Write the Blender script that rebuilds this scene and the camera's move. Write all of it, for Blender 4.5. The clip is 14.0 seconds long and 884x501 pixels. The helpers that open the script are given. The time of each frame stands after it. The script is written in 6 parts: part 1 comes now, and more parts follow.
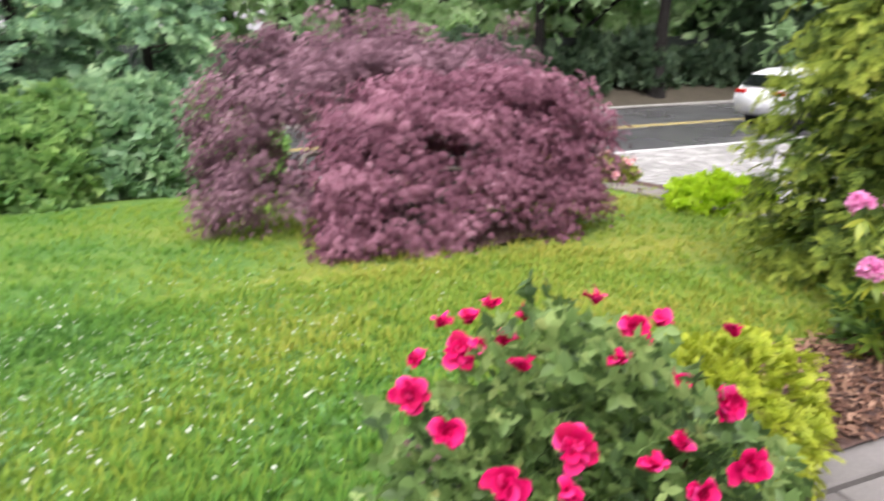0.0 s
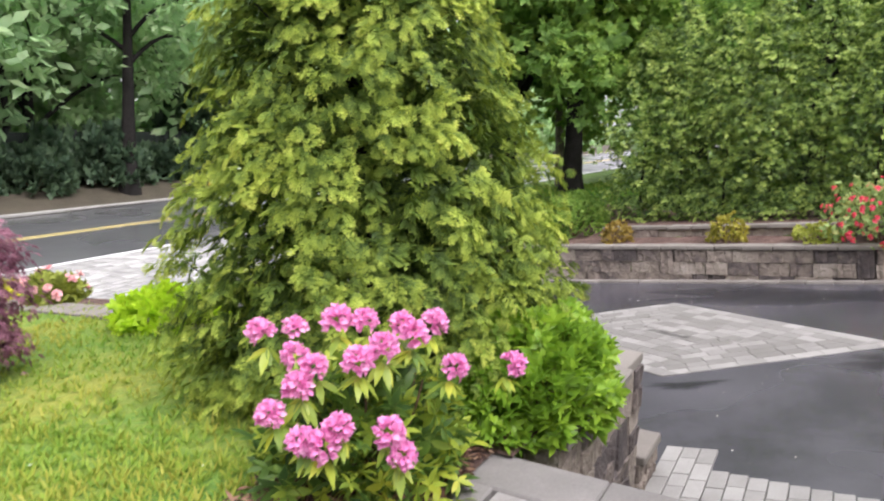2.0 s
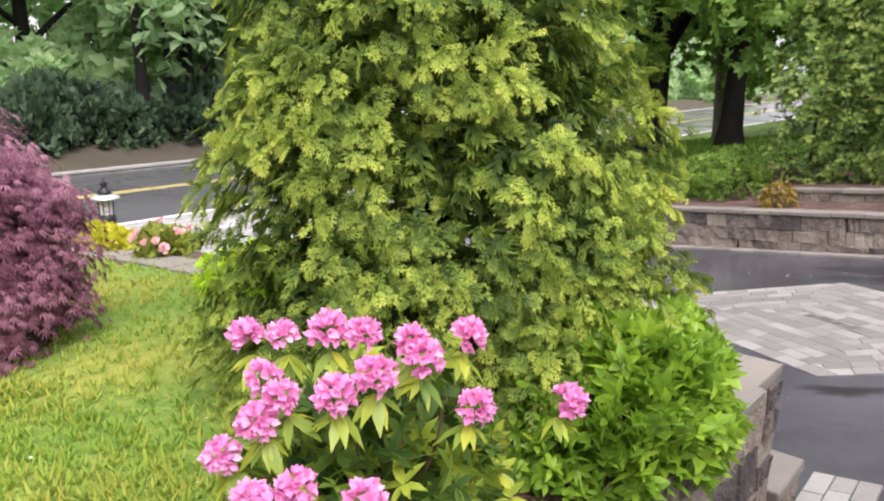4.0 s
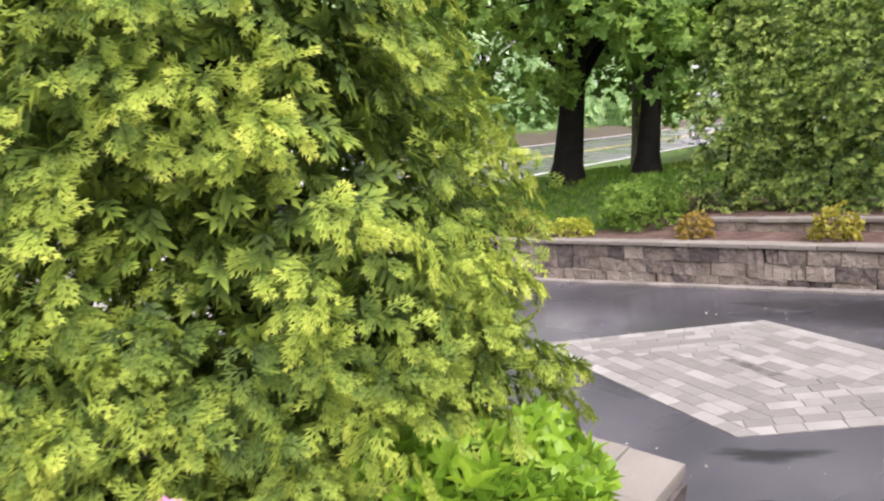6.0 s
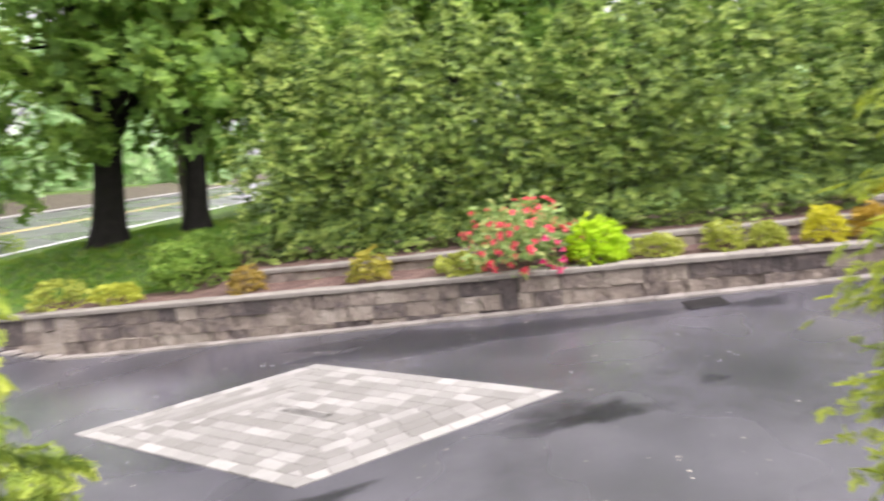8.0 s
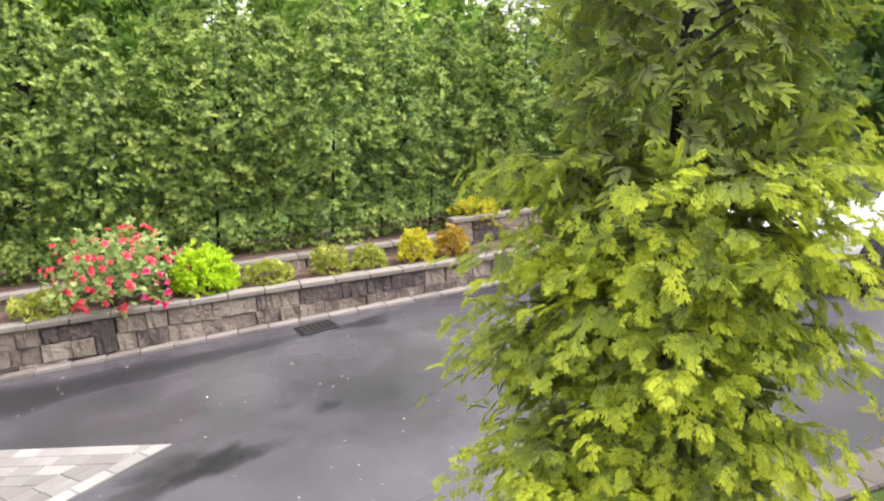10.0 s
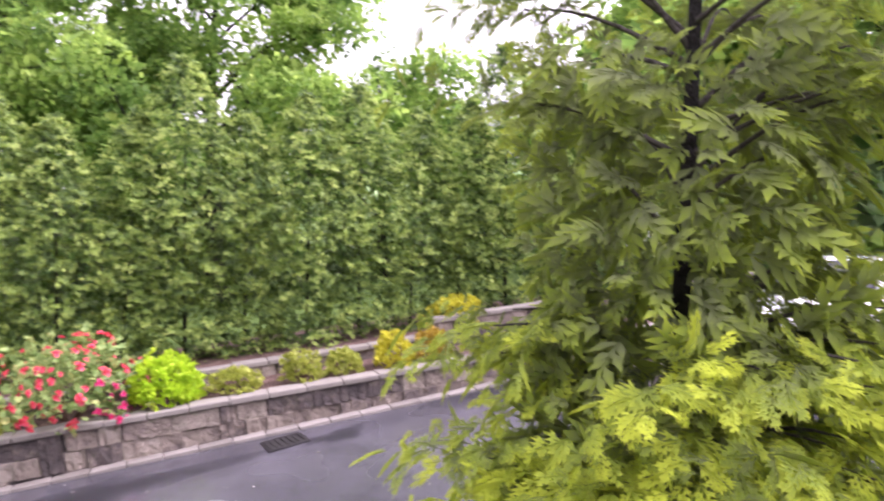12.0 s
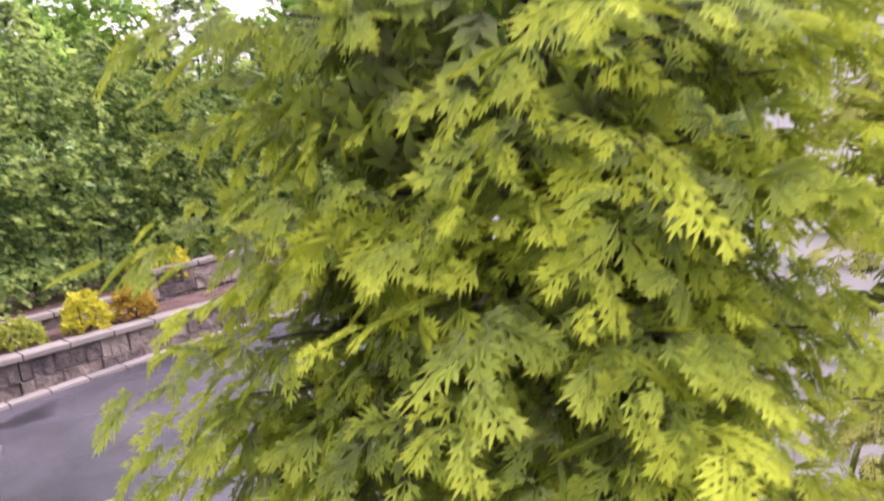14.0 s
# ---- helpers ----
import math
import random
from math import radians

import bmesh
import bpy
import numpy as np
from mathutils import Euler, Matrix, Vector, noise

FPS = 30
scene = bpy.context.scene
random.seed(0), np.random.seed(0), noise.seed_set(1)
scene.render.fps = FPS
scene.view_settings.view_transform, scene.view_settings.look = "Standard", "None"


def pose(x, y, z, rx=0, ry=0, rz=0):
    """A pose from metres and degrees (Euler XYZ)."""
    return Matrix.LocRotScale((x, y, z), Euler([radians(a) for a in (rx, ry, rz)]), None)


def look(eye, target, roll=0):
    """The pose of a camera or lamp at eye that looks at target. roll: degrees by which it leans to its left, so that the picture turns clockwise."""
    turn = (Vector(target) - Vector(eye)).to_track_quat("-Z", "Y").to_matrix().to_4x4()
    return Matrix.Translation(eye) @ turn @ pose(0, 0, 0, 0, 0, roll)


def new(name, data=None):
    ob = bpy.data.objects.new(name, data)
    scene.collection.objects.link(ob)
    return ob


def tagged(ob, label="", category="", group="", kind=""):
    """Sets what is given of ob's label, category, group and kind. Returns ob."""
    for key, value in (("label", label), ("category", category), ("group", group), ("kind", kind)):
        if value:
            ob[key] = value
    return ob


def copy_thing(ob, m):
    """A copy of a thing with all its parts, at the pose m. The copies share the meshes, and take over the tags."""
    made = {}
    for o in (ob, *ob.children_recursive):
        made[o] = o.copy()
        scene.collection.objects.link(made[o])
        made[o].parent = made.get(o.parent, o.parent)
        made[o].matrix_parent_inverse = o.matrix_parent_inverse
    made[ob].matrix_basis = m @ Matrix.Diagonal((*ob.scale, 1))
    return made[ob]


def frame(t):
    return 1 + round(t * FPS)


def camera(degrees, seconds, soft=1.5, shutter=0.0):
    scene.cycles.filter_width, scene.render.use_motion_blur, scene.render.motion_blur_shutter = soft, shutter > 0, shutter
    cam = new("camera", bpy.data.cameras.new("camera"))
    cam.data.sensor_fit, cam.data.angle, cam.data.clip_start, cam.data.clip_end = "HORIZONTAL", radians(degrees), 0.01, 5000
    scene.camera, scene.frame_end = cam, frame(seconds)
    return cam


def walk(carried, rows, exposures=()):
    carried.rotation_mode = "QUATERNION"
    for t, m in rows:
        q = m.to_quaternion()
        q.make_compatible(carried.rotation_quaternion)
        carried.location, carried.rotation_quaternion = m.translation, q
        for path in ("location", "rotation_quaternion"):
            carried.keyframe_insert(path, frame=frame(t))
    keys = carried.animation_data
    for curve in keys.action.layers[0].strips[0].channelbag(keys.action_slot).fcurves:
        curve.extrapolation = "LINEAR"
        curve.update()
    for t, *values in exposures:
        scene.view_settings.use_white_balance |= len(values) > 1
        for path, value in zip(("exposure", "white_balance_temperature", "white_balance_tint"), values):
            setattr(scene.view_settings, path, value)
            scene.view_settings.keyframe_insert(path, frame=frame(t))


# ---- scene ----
cam = camera(63.3, 14.0, soft=2.0, shutter=0.4)
# seconds, eye x y z, yaw, pitch, roll
PATH = [
    (0, 1.236, -0.022, 2.597, -22.01, -17.18, 0.56),
    (0.5, 1.410, 0.089, 2.634, -32.35, -13.51, 2.10),
    (1, 1.650, 0.141, 2.635, -42.24, -11.71, 2.48),
    (1.5, 1.919, 0.164, 2.642, -52.82, -11.39, 0.63),
    (2, 2.183, 0.219, 2.662, -60.52, -10.07, -0.50),
    (2.5, 2.400, 0.268, 2.672, -61.19, -9.08, -0.10),
    (2.7, 2.515, 0.281, 2.671, -59.39, -9.71, -0.11),
    (4.8, 3.530, 0.399, 2.635, -46.70, -14.63, 0.25),
    (5, 3.645, 0.430, 2.634, -47.71, -14.24, 0.70),
    (5.5, 3.937, 0.496, 2.660, -51.70, -13.47, 1.15),
    (6, 4.198, 0.497, 2.658, -53.56, -11.92, 0.78),
    (6.5, 4.352, 0.468, 2.662, -54.63, -11.02, 0.54),
    (7, 4.385, 0.464, 2.676, -59.74, -10.51, 0.82),
    (7.5, 4.420, 0.428, 2.678, -71.96, -9.36, 0.38),
    (8, 4.514, 0.346, 2.621, -87.52, -7.86, 0.59),
    (8.5, 4.523, 0.353, 2.612, -104.41, -7.00, 1.47),
    (8.7, 4.534, 0.352, 2.616, -110.24, -7.01, 1.90),
    (10.8, 4.944, 0.187, 2.879, -118.46, -6.64, -0.91),
    (11, 4.979, 0.155, 2.899, -116.96, -6.39, -0.15),
    (11.5, 5.054, 0.061, 2.922, -113.27, 1.01, -0.52),
    (12, 5.143, -0.039, 2.918, -119.07, 0.27, -0.17),
    (12.5, 5.227, -0.083, 2.842, -127.45, -0.58, 1.67),
    (13, 5.338, -0.115, 2.766, -135.65, 0.16, 4.23),
    (13.5, 5.469, -0.173, 2.669, -139.65, -0.65, 5.31),
    (14, 5.600, -0.198, 2.563, -142.56, -3.46, 3.93),
]
walk(cam, [(t, pose(x, y, z, 90 + pitch, roll, yaw)) for t, x, y, z, yaw, pitch, roll in PATH], exposures=[(0.0, 1.2, 6350, 19), (2.5, 1.27, 6200, 18), (5.0, 1.31, 6400, 22), (6.0, 1.46, 6400, 22), (7.0, 1.62, 6400, 20), (8.0, 1.77, 6400, 19), (8.7, 1.81, 6450, 18), (10.8, 1.74, 6500, 19), (11.5, 1.78, 6050, 34), (12.5, 1.68, 6200, 38), (13.3, 1.62, 6150, 41), (14.0, 1.73, 6200, 40)])

# ---- world and light: a bright overcast day ----
world = bpy.data.worlds.new("overcast")
scene.world = world
world.use_nodes = True
wn = world.node_tree
wn.nodes.clear()
w_out = wn.nodes.new("ShaderNodeOutputWorld")
w_bg = wn.nodes.new("ShaderNodeBackground")
w_sky = wn.nodes.new("ShaderNodeTexSky")
w_sky.sky_type = "NISHITA"
w_sky.sun_disc = False
w_sky.sun_elevation = radians(55)
w_sky.sun_rotation = radians(200)
w_sky.dust_density = 4.0
w_hsv = wn.nodes.new("ShaderNodeHueSaturation")
w_hsv.inputs["Saturation"].default_value = 0.15
w_mix = wn.nodes.new("ShaderNodeMixRGB")
w_mix.inputs[0].default_value = 0.75
w_mix.inputs[2].default_value = (9.4, 9.3, 9.2, 1)
wn.links.new(w_sky.outputs[0], w_hsv.inputs["Color"])
wn.links.new(w_hsv.outputs[0], w_mix.inputs[1])
# the cloud cover is about three times as bright overhead as at the horizon
w_way = wn.nodes.new("ShaderNodeTexCoord")
w_xyz = wn.nodes.new("ShaderNodeSeparateXYZ")
w_up = wn.nodes.new("ShaderNodeMapRange")
w_up.inputs["From Min"].default_value, w_up.inputs["From Max"].default_value = 0.0, 1.0
w_up.inputs["To Min"].default_value, w_up.inputs["To Max"].default_value = 0.45, 1.4
w_deck = wn.nodes.new("ShaderNodeVectorMath")
w_deck.operation = "SCALE"
wn.links.new(w_way.outputs["Generated"], w_xyz.inputs[0])
wn.links.new(w_xyz.outputs["Z"], w_up.inputs["Value"])
wn.links.new(w_mix.outputs[0], w_deck.inputs[0])
wn.links.new(w_up.outputs[0], w_deck.inputs["Scale"])
wn.links.new(w_deck.outputs[0], w_bg.inputs["Color"])
w_bg.inputs["Strength"].default_value = 0.11
wn.links.new(w_bg.outputs[0], w_out.inputs["Surface"])

sun_data = bpy.data.lights.new("sun", "SUN")
sun_data.energy = 2.0
sun_data.angle = radians(40)
sun_data.color = (1.0, 0.97, 0.92)
sun = new("sun", sun_data)
sun.matrix_world = look((0, -6, 20), (7, 8, 0))

# ---- materials ----


def nodes_of(name):
    m = bpy.data.materials.new(name)
    m.use_nodes = True
    nt = m.node_tree
    return m, nt, nt.nodes["Principled BSDF"]


def ramp(nt, stops):
    r = nt.nodes.new("ShaderNodeValToRGB")
    while len(r.color_ramp.elements) < len(stops):
        r.color_ramp.elements.new(0.5)
    for e, (p, c) in zip(r.color_ramp.elements, stops):
        e.position, e.color = p, (*c, 1)
    return r


def noise_node(nt, scale, detail=3.0, rough=0.55, coord="Object"):
    n = nt.nodes.new("ShaderNodeTexNoise")
    n.inputs["Scale"].default_value, n.inputs["Detail"].default_value, n.inputs["Roughness"].default_value = scale, detail, rough
    c = nt.nodes.new("ShaderNodeTexCoord")
    nt.links.new(c.outputs[coord], n.inputs["Vector"])
    return n


def bump(nt, bsdf, height, strength=0.4, dist=0.01):
    b = nt.nodes.new("ShaderNodeBump")
    b.inputs["Strength"].default_value, b.inputs["Distance"].default_value = strength, dist
    nt.links.new(height, b.inputs["Height"])
    nt.links.new(b.outputs[0], bsdf.inputs["Normal"])


def mix_math(nt, a, b, fa=0.5, fb=0.5):
    m1 = nt.nodes.new("ShaderNodeMath")
    m1.operation = "MULTIPLY"
    m1.inputs[1].default_value = fa
    nt.links.new(a, m1.inputs[0])
    m2 = nt.nodes.new("ShaderNodeMath")
    m2.operation = "MULTIPLY_ADD"
    m2.inputs[1].default_value = fb
    nt.links.new(b, m2.inputs[0])
    nt.links.new(m1.outputs[0], m2.inputs[2])
    return m2.outputs[0]


def leaf_mat(name, stops, rough=0.5, glow=0.3, patch=1.2, spec=0.35):
    """Leaf: tone set per leaf (attribute), painted inner shade included, drifting over the plant; some light passes
    through.
    """
    m, nt, b = nodes_of(name)
    a = nt.nodes.new("ShaderNodeAttribute")
    a.attribute_name = "tone"
    n = noise_node(nt, patch, 2.0)
    f = mix_math(nt, a.outputs["Fac"], n.outputs["Fac"], 0.75, 0.35)
    r = ramp(nt, stops)
    nt.links.new(f, r.inputs[0])
    nt.links.new(r.outputs[0], b.inputs["Base Color"])
    b.inputs["Roughness"].default_value = rough
    b.inputs["Specular IOR Level"].default_value = spec
    t = nt.nodes.new("ShaderNodeBsdfTranslucent")
    nt.links.new(r.outputs[0], t.inputs["Color"])
    mx = nt.nodes.new("ShaderNodeMixShader")
    mx.inputs[0].default_value = glow
    out = nt.nodes["Material Output"]
    nt.links.new(b.outputs[0], mx.inputs[1])
    nt.links.new(t.outputs[0], mx.inputs[2])
    nt.links.new(mx.outputs[0], out.inputs["Surface"])
    return m


def surf_mat(name, stops, scale, rough=0.8, fine=40.0, bump_s=0.4, bump_d=0.01, per_object=0.0, metal=0.0, spec=0.4, wet=None, patches=False):
    """Mineral, bark, soil or paint: two scales of variation, fine relief; per_object shifts each piece's tone."""
    m, nt, b = nodes_of(name)
    n1 = noise_node(nt, scale, 5.0, 0.6)
    n2 = noise_node(nt, fine, 4.0, 0.65)
    if per_object:
        # each piece is cut from another part of the same stone
        own = nt.nodes.new("ShaderNodeObjectInfo")
        far_off = nt.nodes.new("ShaderNodeMath")
        far_off.operation = "MULTIPLY"
        far_off.inputs[1].default_value = 37.0
        nt.links.new(own.outputs["Random"], far_off.inputs[0])
        for n in (n1, n2):
            shift = nt.nodes.new("ShaderNodeVectorMath")
            shift.operation = "ADD"
            nt.links.new(n.inputs["Vector"].links[0].from_socket, shift.inputs[0])
            nt.links.new(far_off.outputs[0], shift.inputs[1])
            nt.links.new(shift.outputs[0], n.inputs["Vector"])
    f = mix_math(nt, n1.outputs["Fac"], n2.outputs["Fac"], 0.6, 0.4)
    if per_object:
        oi = nt.nodes.new("ShaderNodeObjectInfo")
        mul = nt.nodes.new("ShaderNodeMath")
        mul.operation = "MULTIPLY_ADD"
        mul.inputs[1].default_value = per_object
        nt.links.new(oi.outputs["Random"], mul.inputs[0])
        sub = nt.nodes.new("ShaderNodeMath")
        sub.operation = "SUBTRACT"
        sub.inputs[1].default_value = per_object * 0.5
        nt.links.new(f, sub.inputs[0])
        nt.links.new(sub.outputs[0], mul.inputs[2])
        f = mul.outputs[0]
    if patches:
        a = nt.nodes.new("ShaderNodeAttribute")
        a.attribute_name = "tone"
        f = mix_math(nt, f, a.outputs["Fac"], 1.0, 1.0)
    r = ramp(nt, stops)
    nt.links.new(f, r.inputs[0])
    nt.links.new(r.outputs[0], b.inputs["Base Color"])
    b.inputs["Roughness"].default_value = rough
    b.inputs["Metallic"].default_value = metal
    b.inputs["Specular IOR Level"].default_value = spec
    if wet:
        w = noise_node(nt, wet[0], 2.0)
        wr = ramp(nt, [(0.35, (wet[1],) * 3), (0.65, (wet[2],) * 3)])
        nt.links.new(w.outputs["Fac"], wr.inputs[0])
        nt.links.new(wr.outputs[0], b.inputs["Roughness"])
    bump(nt, b, n2.outputs["Fac"], bump_s, bump_d)
    return m


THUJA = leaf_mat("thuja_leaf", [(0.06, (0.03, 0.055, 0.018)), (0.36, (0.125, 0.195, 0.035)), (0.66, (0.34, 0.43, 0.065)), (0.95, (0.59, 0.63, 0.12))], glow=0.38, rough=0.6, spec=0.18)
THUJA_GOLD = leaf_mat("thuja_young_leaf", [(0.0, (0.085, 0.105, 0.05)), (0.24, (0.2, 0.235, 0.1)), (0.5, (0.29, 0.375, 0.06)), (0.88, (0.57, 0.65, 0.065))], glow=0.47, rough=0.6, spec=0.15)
HEDGE = leaf_mat("hedge_leaf", [(0.05, (0.02, 0.042, 0.018)), (0.36, (0.12, 0.2, 0.045)), (0.62, (0.33, 0.45, 0.1)), (0.92, (0.55, 0.64, 0.17))], glow=0.48)
CEDAR = leaf_mat("cedar_leaf", [(0.1, (0.06, 0.12, 0.07)), (0.45, (0.18, 0.33, 0.18)), (0.72, (0.34, 0.52, 0.28)), (0.95, (0.5, 0.66, 0.37))], glow=0.5)
OAK = leaf_mat("broad_leaf", [(0.1, (0.06, 0.125, 0.03)), (0.45, (0.18, 0.31, 0.065)), (0.72, (0.34, 0.49, 0.1)), (0.95, (0.52, 0.64, 0.17))], glow=0.6, spec=0.2)
# Distance haze is put into these pale leaf colours.
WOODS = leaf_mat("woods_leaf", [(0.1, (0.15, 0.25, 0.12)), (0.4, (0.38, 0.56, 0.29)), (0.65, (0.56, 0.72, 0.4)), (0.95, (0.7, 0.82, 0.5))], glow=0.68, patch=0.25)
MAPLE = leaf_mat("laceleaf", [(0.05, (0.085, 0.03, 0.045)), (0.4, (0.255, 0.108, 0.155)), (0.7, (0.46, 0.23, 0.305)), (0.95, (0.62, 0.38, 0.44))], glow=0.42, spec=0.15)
# Rear mound's own mauve cast, with its shade also put into the colour.
MAPLE_SHADED = leaf_mat("shaded_laceleaf", [(0.05, (0.09, 0.045, 0.062)), (0.4, (0.235, 0.13, 0.165)), (0.7, (0.42, 0.255, 0.31)), (0.95, (0.58, 0.4, 0.44))], glow=0.38, spec=0.15)
ROSE_LEAF = leaf_mat("rose_leaf", [(0.05, (0.045, 0.085, 0.03)), (0.42, (0.17, 0.28, 0.085)), (0.78, (0.37, 0.49, 0.17)), (0.97, (0.54, 0.46, 0.17))], rough=0.45, glow=0.38, spec=0.3)
RHODO_LEAF = leaf_mat("rhododendron_leaf", [(0.05, (0.04, 0.09, 0.025)), (0.35, (0.14, 0.24, 0.04)), (0.6, (0.36, 0.44, 0.05)), (0.82, (0.58, 0.54, 0.06)), (0.97, (0.5, 0.2, 0.05))], rough=0.4, glow=0.4)
LAUREL = leaf_mat("green_shrub_leaf", [(0.05, (0.06, 0.13, 0.02)), (0.4, (0.18, 0.33, 0.03)), (0.7, (0.36, 0.54, 0.045)), (0.95, (0.54, 0.67, 0.08))], rough=0.35, glow=0.42)
LIME = leaf_mat("lime_leaf", [(0.1, (0.2, 0.36, 0.015)), (0.5, (0.42, 0.62, 0.02)), (0.9, (0.58, 0.74, 0.04))], glow=0.45)
GOLD = leaf_mat("golden_leaf", [(0.1, (0.11, 0.13, 0.025)), (0.5, (0.3, 0.29, 0.04)), (0.9, (0.5, 0.42, 0.07))], glow=0.35)
BRONZE = leaf_mat("bronze_leaf", [(0.1, (0.13, 0.11, 0.03)), (0.5, (0.3, 0.22, 0.045)), (0.9, (0.43, 0.3, 0.07))], glow=0.35)
CITRUS = leaf_mat("yellow_green_leaf", [(0.1, (0.16, 0.2, 0.025)), (0.5, (0.38, 0.42, 0.05)), (0.9, (0.58, 0.58, 0.1))], glow=0.35)
YELLOW = leaf_mat("yellow_leaf", [(0.1, (0.22, 0.25, 0.015)), (0.5, (0.52, 0.5, 0.03)), (0.9, (0.72, 0.67, 0.07))], glow=0.4)
ORANGE = leaf_mat("orange_leaf", [(0.1, (0.15, 0.12, 0.018)), (0.5, (0.38, 0.26, 0.03)), (0.9, (0.52, 0.36, 0.05))], glow=0.35)
BORDER = leaf_mat("border_leaf", [(0.1, (0.05, 0.12, 0.05)), (0.45, (0.15, 0.3, 0.1)), (0.72, (0.3, 0.48, 0.15)), (0.95, (0.46, 0.62, 0.22))], glow=0.42)
YEW = leaf_mat("dark_shrub_leaf", [(0.1, (0.02, 0.04, 0.025)), (0.5, (0.05, 0.09, 0.05)), (0.95, (0.12, 0.18, 0.09))], glow=0.25)
OLIVE = leaf_mat("olive_leaf", [(0.1, (0.09, 0.12, 0.025)), (0.5, (0.33, 0.38, 0.06)), (0.9, (0.54, 0.55, 0.12))], glow=0.38)
GRASS = leaf_mat("grass_blade", [(0.0, (0.04, 0.12, 0.026)), (0.35, (0.115, 0.265, 0.04)), (0.65, (0.23, 0.33, 0.042)), (0.95, (0.4, 0.37, 0.07))], glow=0.38, patch=0.5, spec=0.15)
ROSE_RED = leaf_mat("rose_petal", [(0.0, (0.3, 0.0, 0.03)), (0.5, (0.7, 0.006, 0.13)), (0.95, (0.9, 0.08, 0.34))], glow=0.25, rough=0.6, spec=0.15)
CORAL = leaf_mat("coral_petal", [(0.1, (0.7, 0.06, 0.09)), (0.6, (0.82, 0.12, 0.16)), (0.95, (0.85, 0.2, 0.32))], glow=0.35)
PINK = leaf_mat("rhododendron_petal", [(0.05, (0.72, 0.18, 0.48)), (0.5, (0.88, 0.4, 0.68)), (0.95, (0.95, 0.7, 0.86))], glow=0.4, spec=0.15)
PALE_PINK = leaf_mat("pale_pink_petal", [(0.1, (0.74, 0.34, 0.36)), (0.9, (0.88, 0.58, 0.57))], glow=0.35)
CLOVER = leaf_mat("clover_flower", [(0.1, (0.6, 0.65, 0.5)), (0.9, (0.8, 0.82, 0.72))], glow=0.2)
BARK = surf_mat("bark", [(0.3, (0.03, 0.026, 0.022)), (0.7, (0.09, 0.078, 0.066))], 6, 0.95, 30, 0.9, 0.03)
BARK_DARK = surf_mat("wet_bark", [(0.3, (0.008, 0.007, 0.007)), (0.7, (0.026, 0.023, 0.021))], 6, 0.9, 30, 0.9, 0.03, spec=0.2)
BARK_GREY = surf_mat("grey_bark", [(0.3, (0.1, 0.085, 0.07)), (0.7, (0.22, 0.19, 0.16))], 6, 0.95, 30, 0.9, 0.03)
TWIG = surf_mat("twig", [(0.3, (0.06, 0.035, 0.02)), (0.7, (0.16, 0.09, 0.05))], 12, 0.9, 60)
ASPHALT = surf_mat("asphalt", [(0.3, (0.022, 0.022, 0.024)), (0.46, (0.048, 0.0465, 0.055)), (0.62, (0.092, 0.088, 0.102))], 0.55, 0.6, 220, 0.25, 0.002, spec=0.6, wet=(0.35, 0.16, 0.34))
ROAD = surf_mat("road_asphalt", [(0.3, (0.06, 0.06, 0.063)), (0.7, (0.1, 0.1, 0.104))], 0.4, 0.6, 150, 0.2, 0.003, wet=(0.3, 0.18, 0.4))
PAVER = surf_mat("paver", [(0.2, (0.135, 0.128, 0.118)), (0.55, (0.175, 0.167, 0.157)), (0.68, (0.2, 0.191, 0.18)), (0.82, (0.24, 0.23, 0.218))], 3, 0.75, 70, 0.35, 0.004, per_object=0.6)
BORDER_PAVER = surf_mat("border_paver", [(0.2, (0.165, 0.157, 0.147)), (0.5, (0.205, 0.197, 0.185)), (0.8, (0.27, 0.26, 0.245))], 3, 0.7, 70, 0.35, 0.004, per_object=0.55)
FLAG = surf_mat("walk_paver", [(0.15, (0.13, 0.122, 0.115)), (0.5, (0.2, 0.188, 0.178)), (0.85, (0.29, 0.275, 0.262))], 3, 0.7, 60, 0.3, 0.004, per_object=0.5)
STONE = surf_mat("wall_block", [(0.2, (0.06, 0.05, 0.05)), (0.37, (0.11, 0.09, 0.085)), (0.49, (0.2, 0.163, 0.138)), (0.65, (0.275, 0.232, 0.195)), (0.87, (0.37, 0.325, 0.285))], 4.5, 0.9, 16, 1.0, 0.05, per_object=0.42)
CAP = surf_mat("wall_cap", [(0.2, (0.145, 0.129, 0.113)), (0.8, (0.24, 0.218, 0.195))], 2.5, 0.85, 60, 0.35, 0.005, per_object=0.25)
CURB = surf_mat("edge_paver", [(0.2, (0.19, 0.182, 0.17)), (0.8, (0.35, 0.34, 0.32))], 3, 0.8, 70, 0.3, 0.004, per_object=0.35)
APRON = surf_mat("apron_paver", [(0.3, (0.2, 0.195, 0.19)), (0.55, (0.27, 0.265, 0.255)), (0.9, (0.42, 0.41, 0.4))], 3, 0.7, 70, 0.3, 0.004, patches=True)
EDGE_TAN = surf_mat("drive_edge_paver", [(0.2, (0.13, 0.115, 0.102)), (0.8, (0.26, 0.236, 0.215))], 3, 0.8, 70, 0.3, 0.004, per_object=0.4)
MORTAR = surf_mat("joint", [(0.2, (0.06, 0.055, 0.05)), (0.8, (0.14, 0.13, 0.115))], 8, 0.95, 80)
SAND = surf_mat("joint_sand", [(0.2, (0.17, 0.16, 0.145)), (0.8, (0.25, 0.238, 0.22))], 8, 0.95, 80)
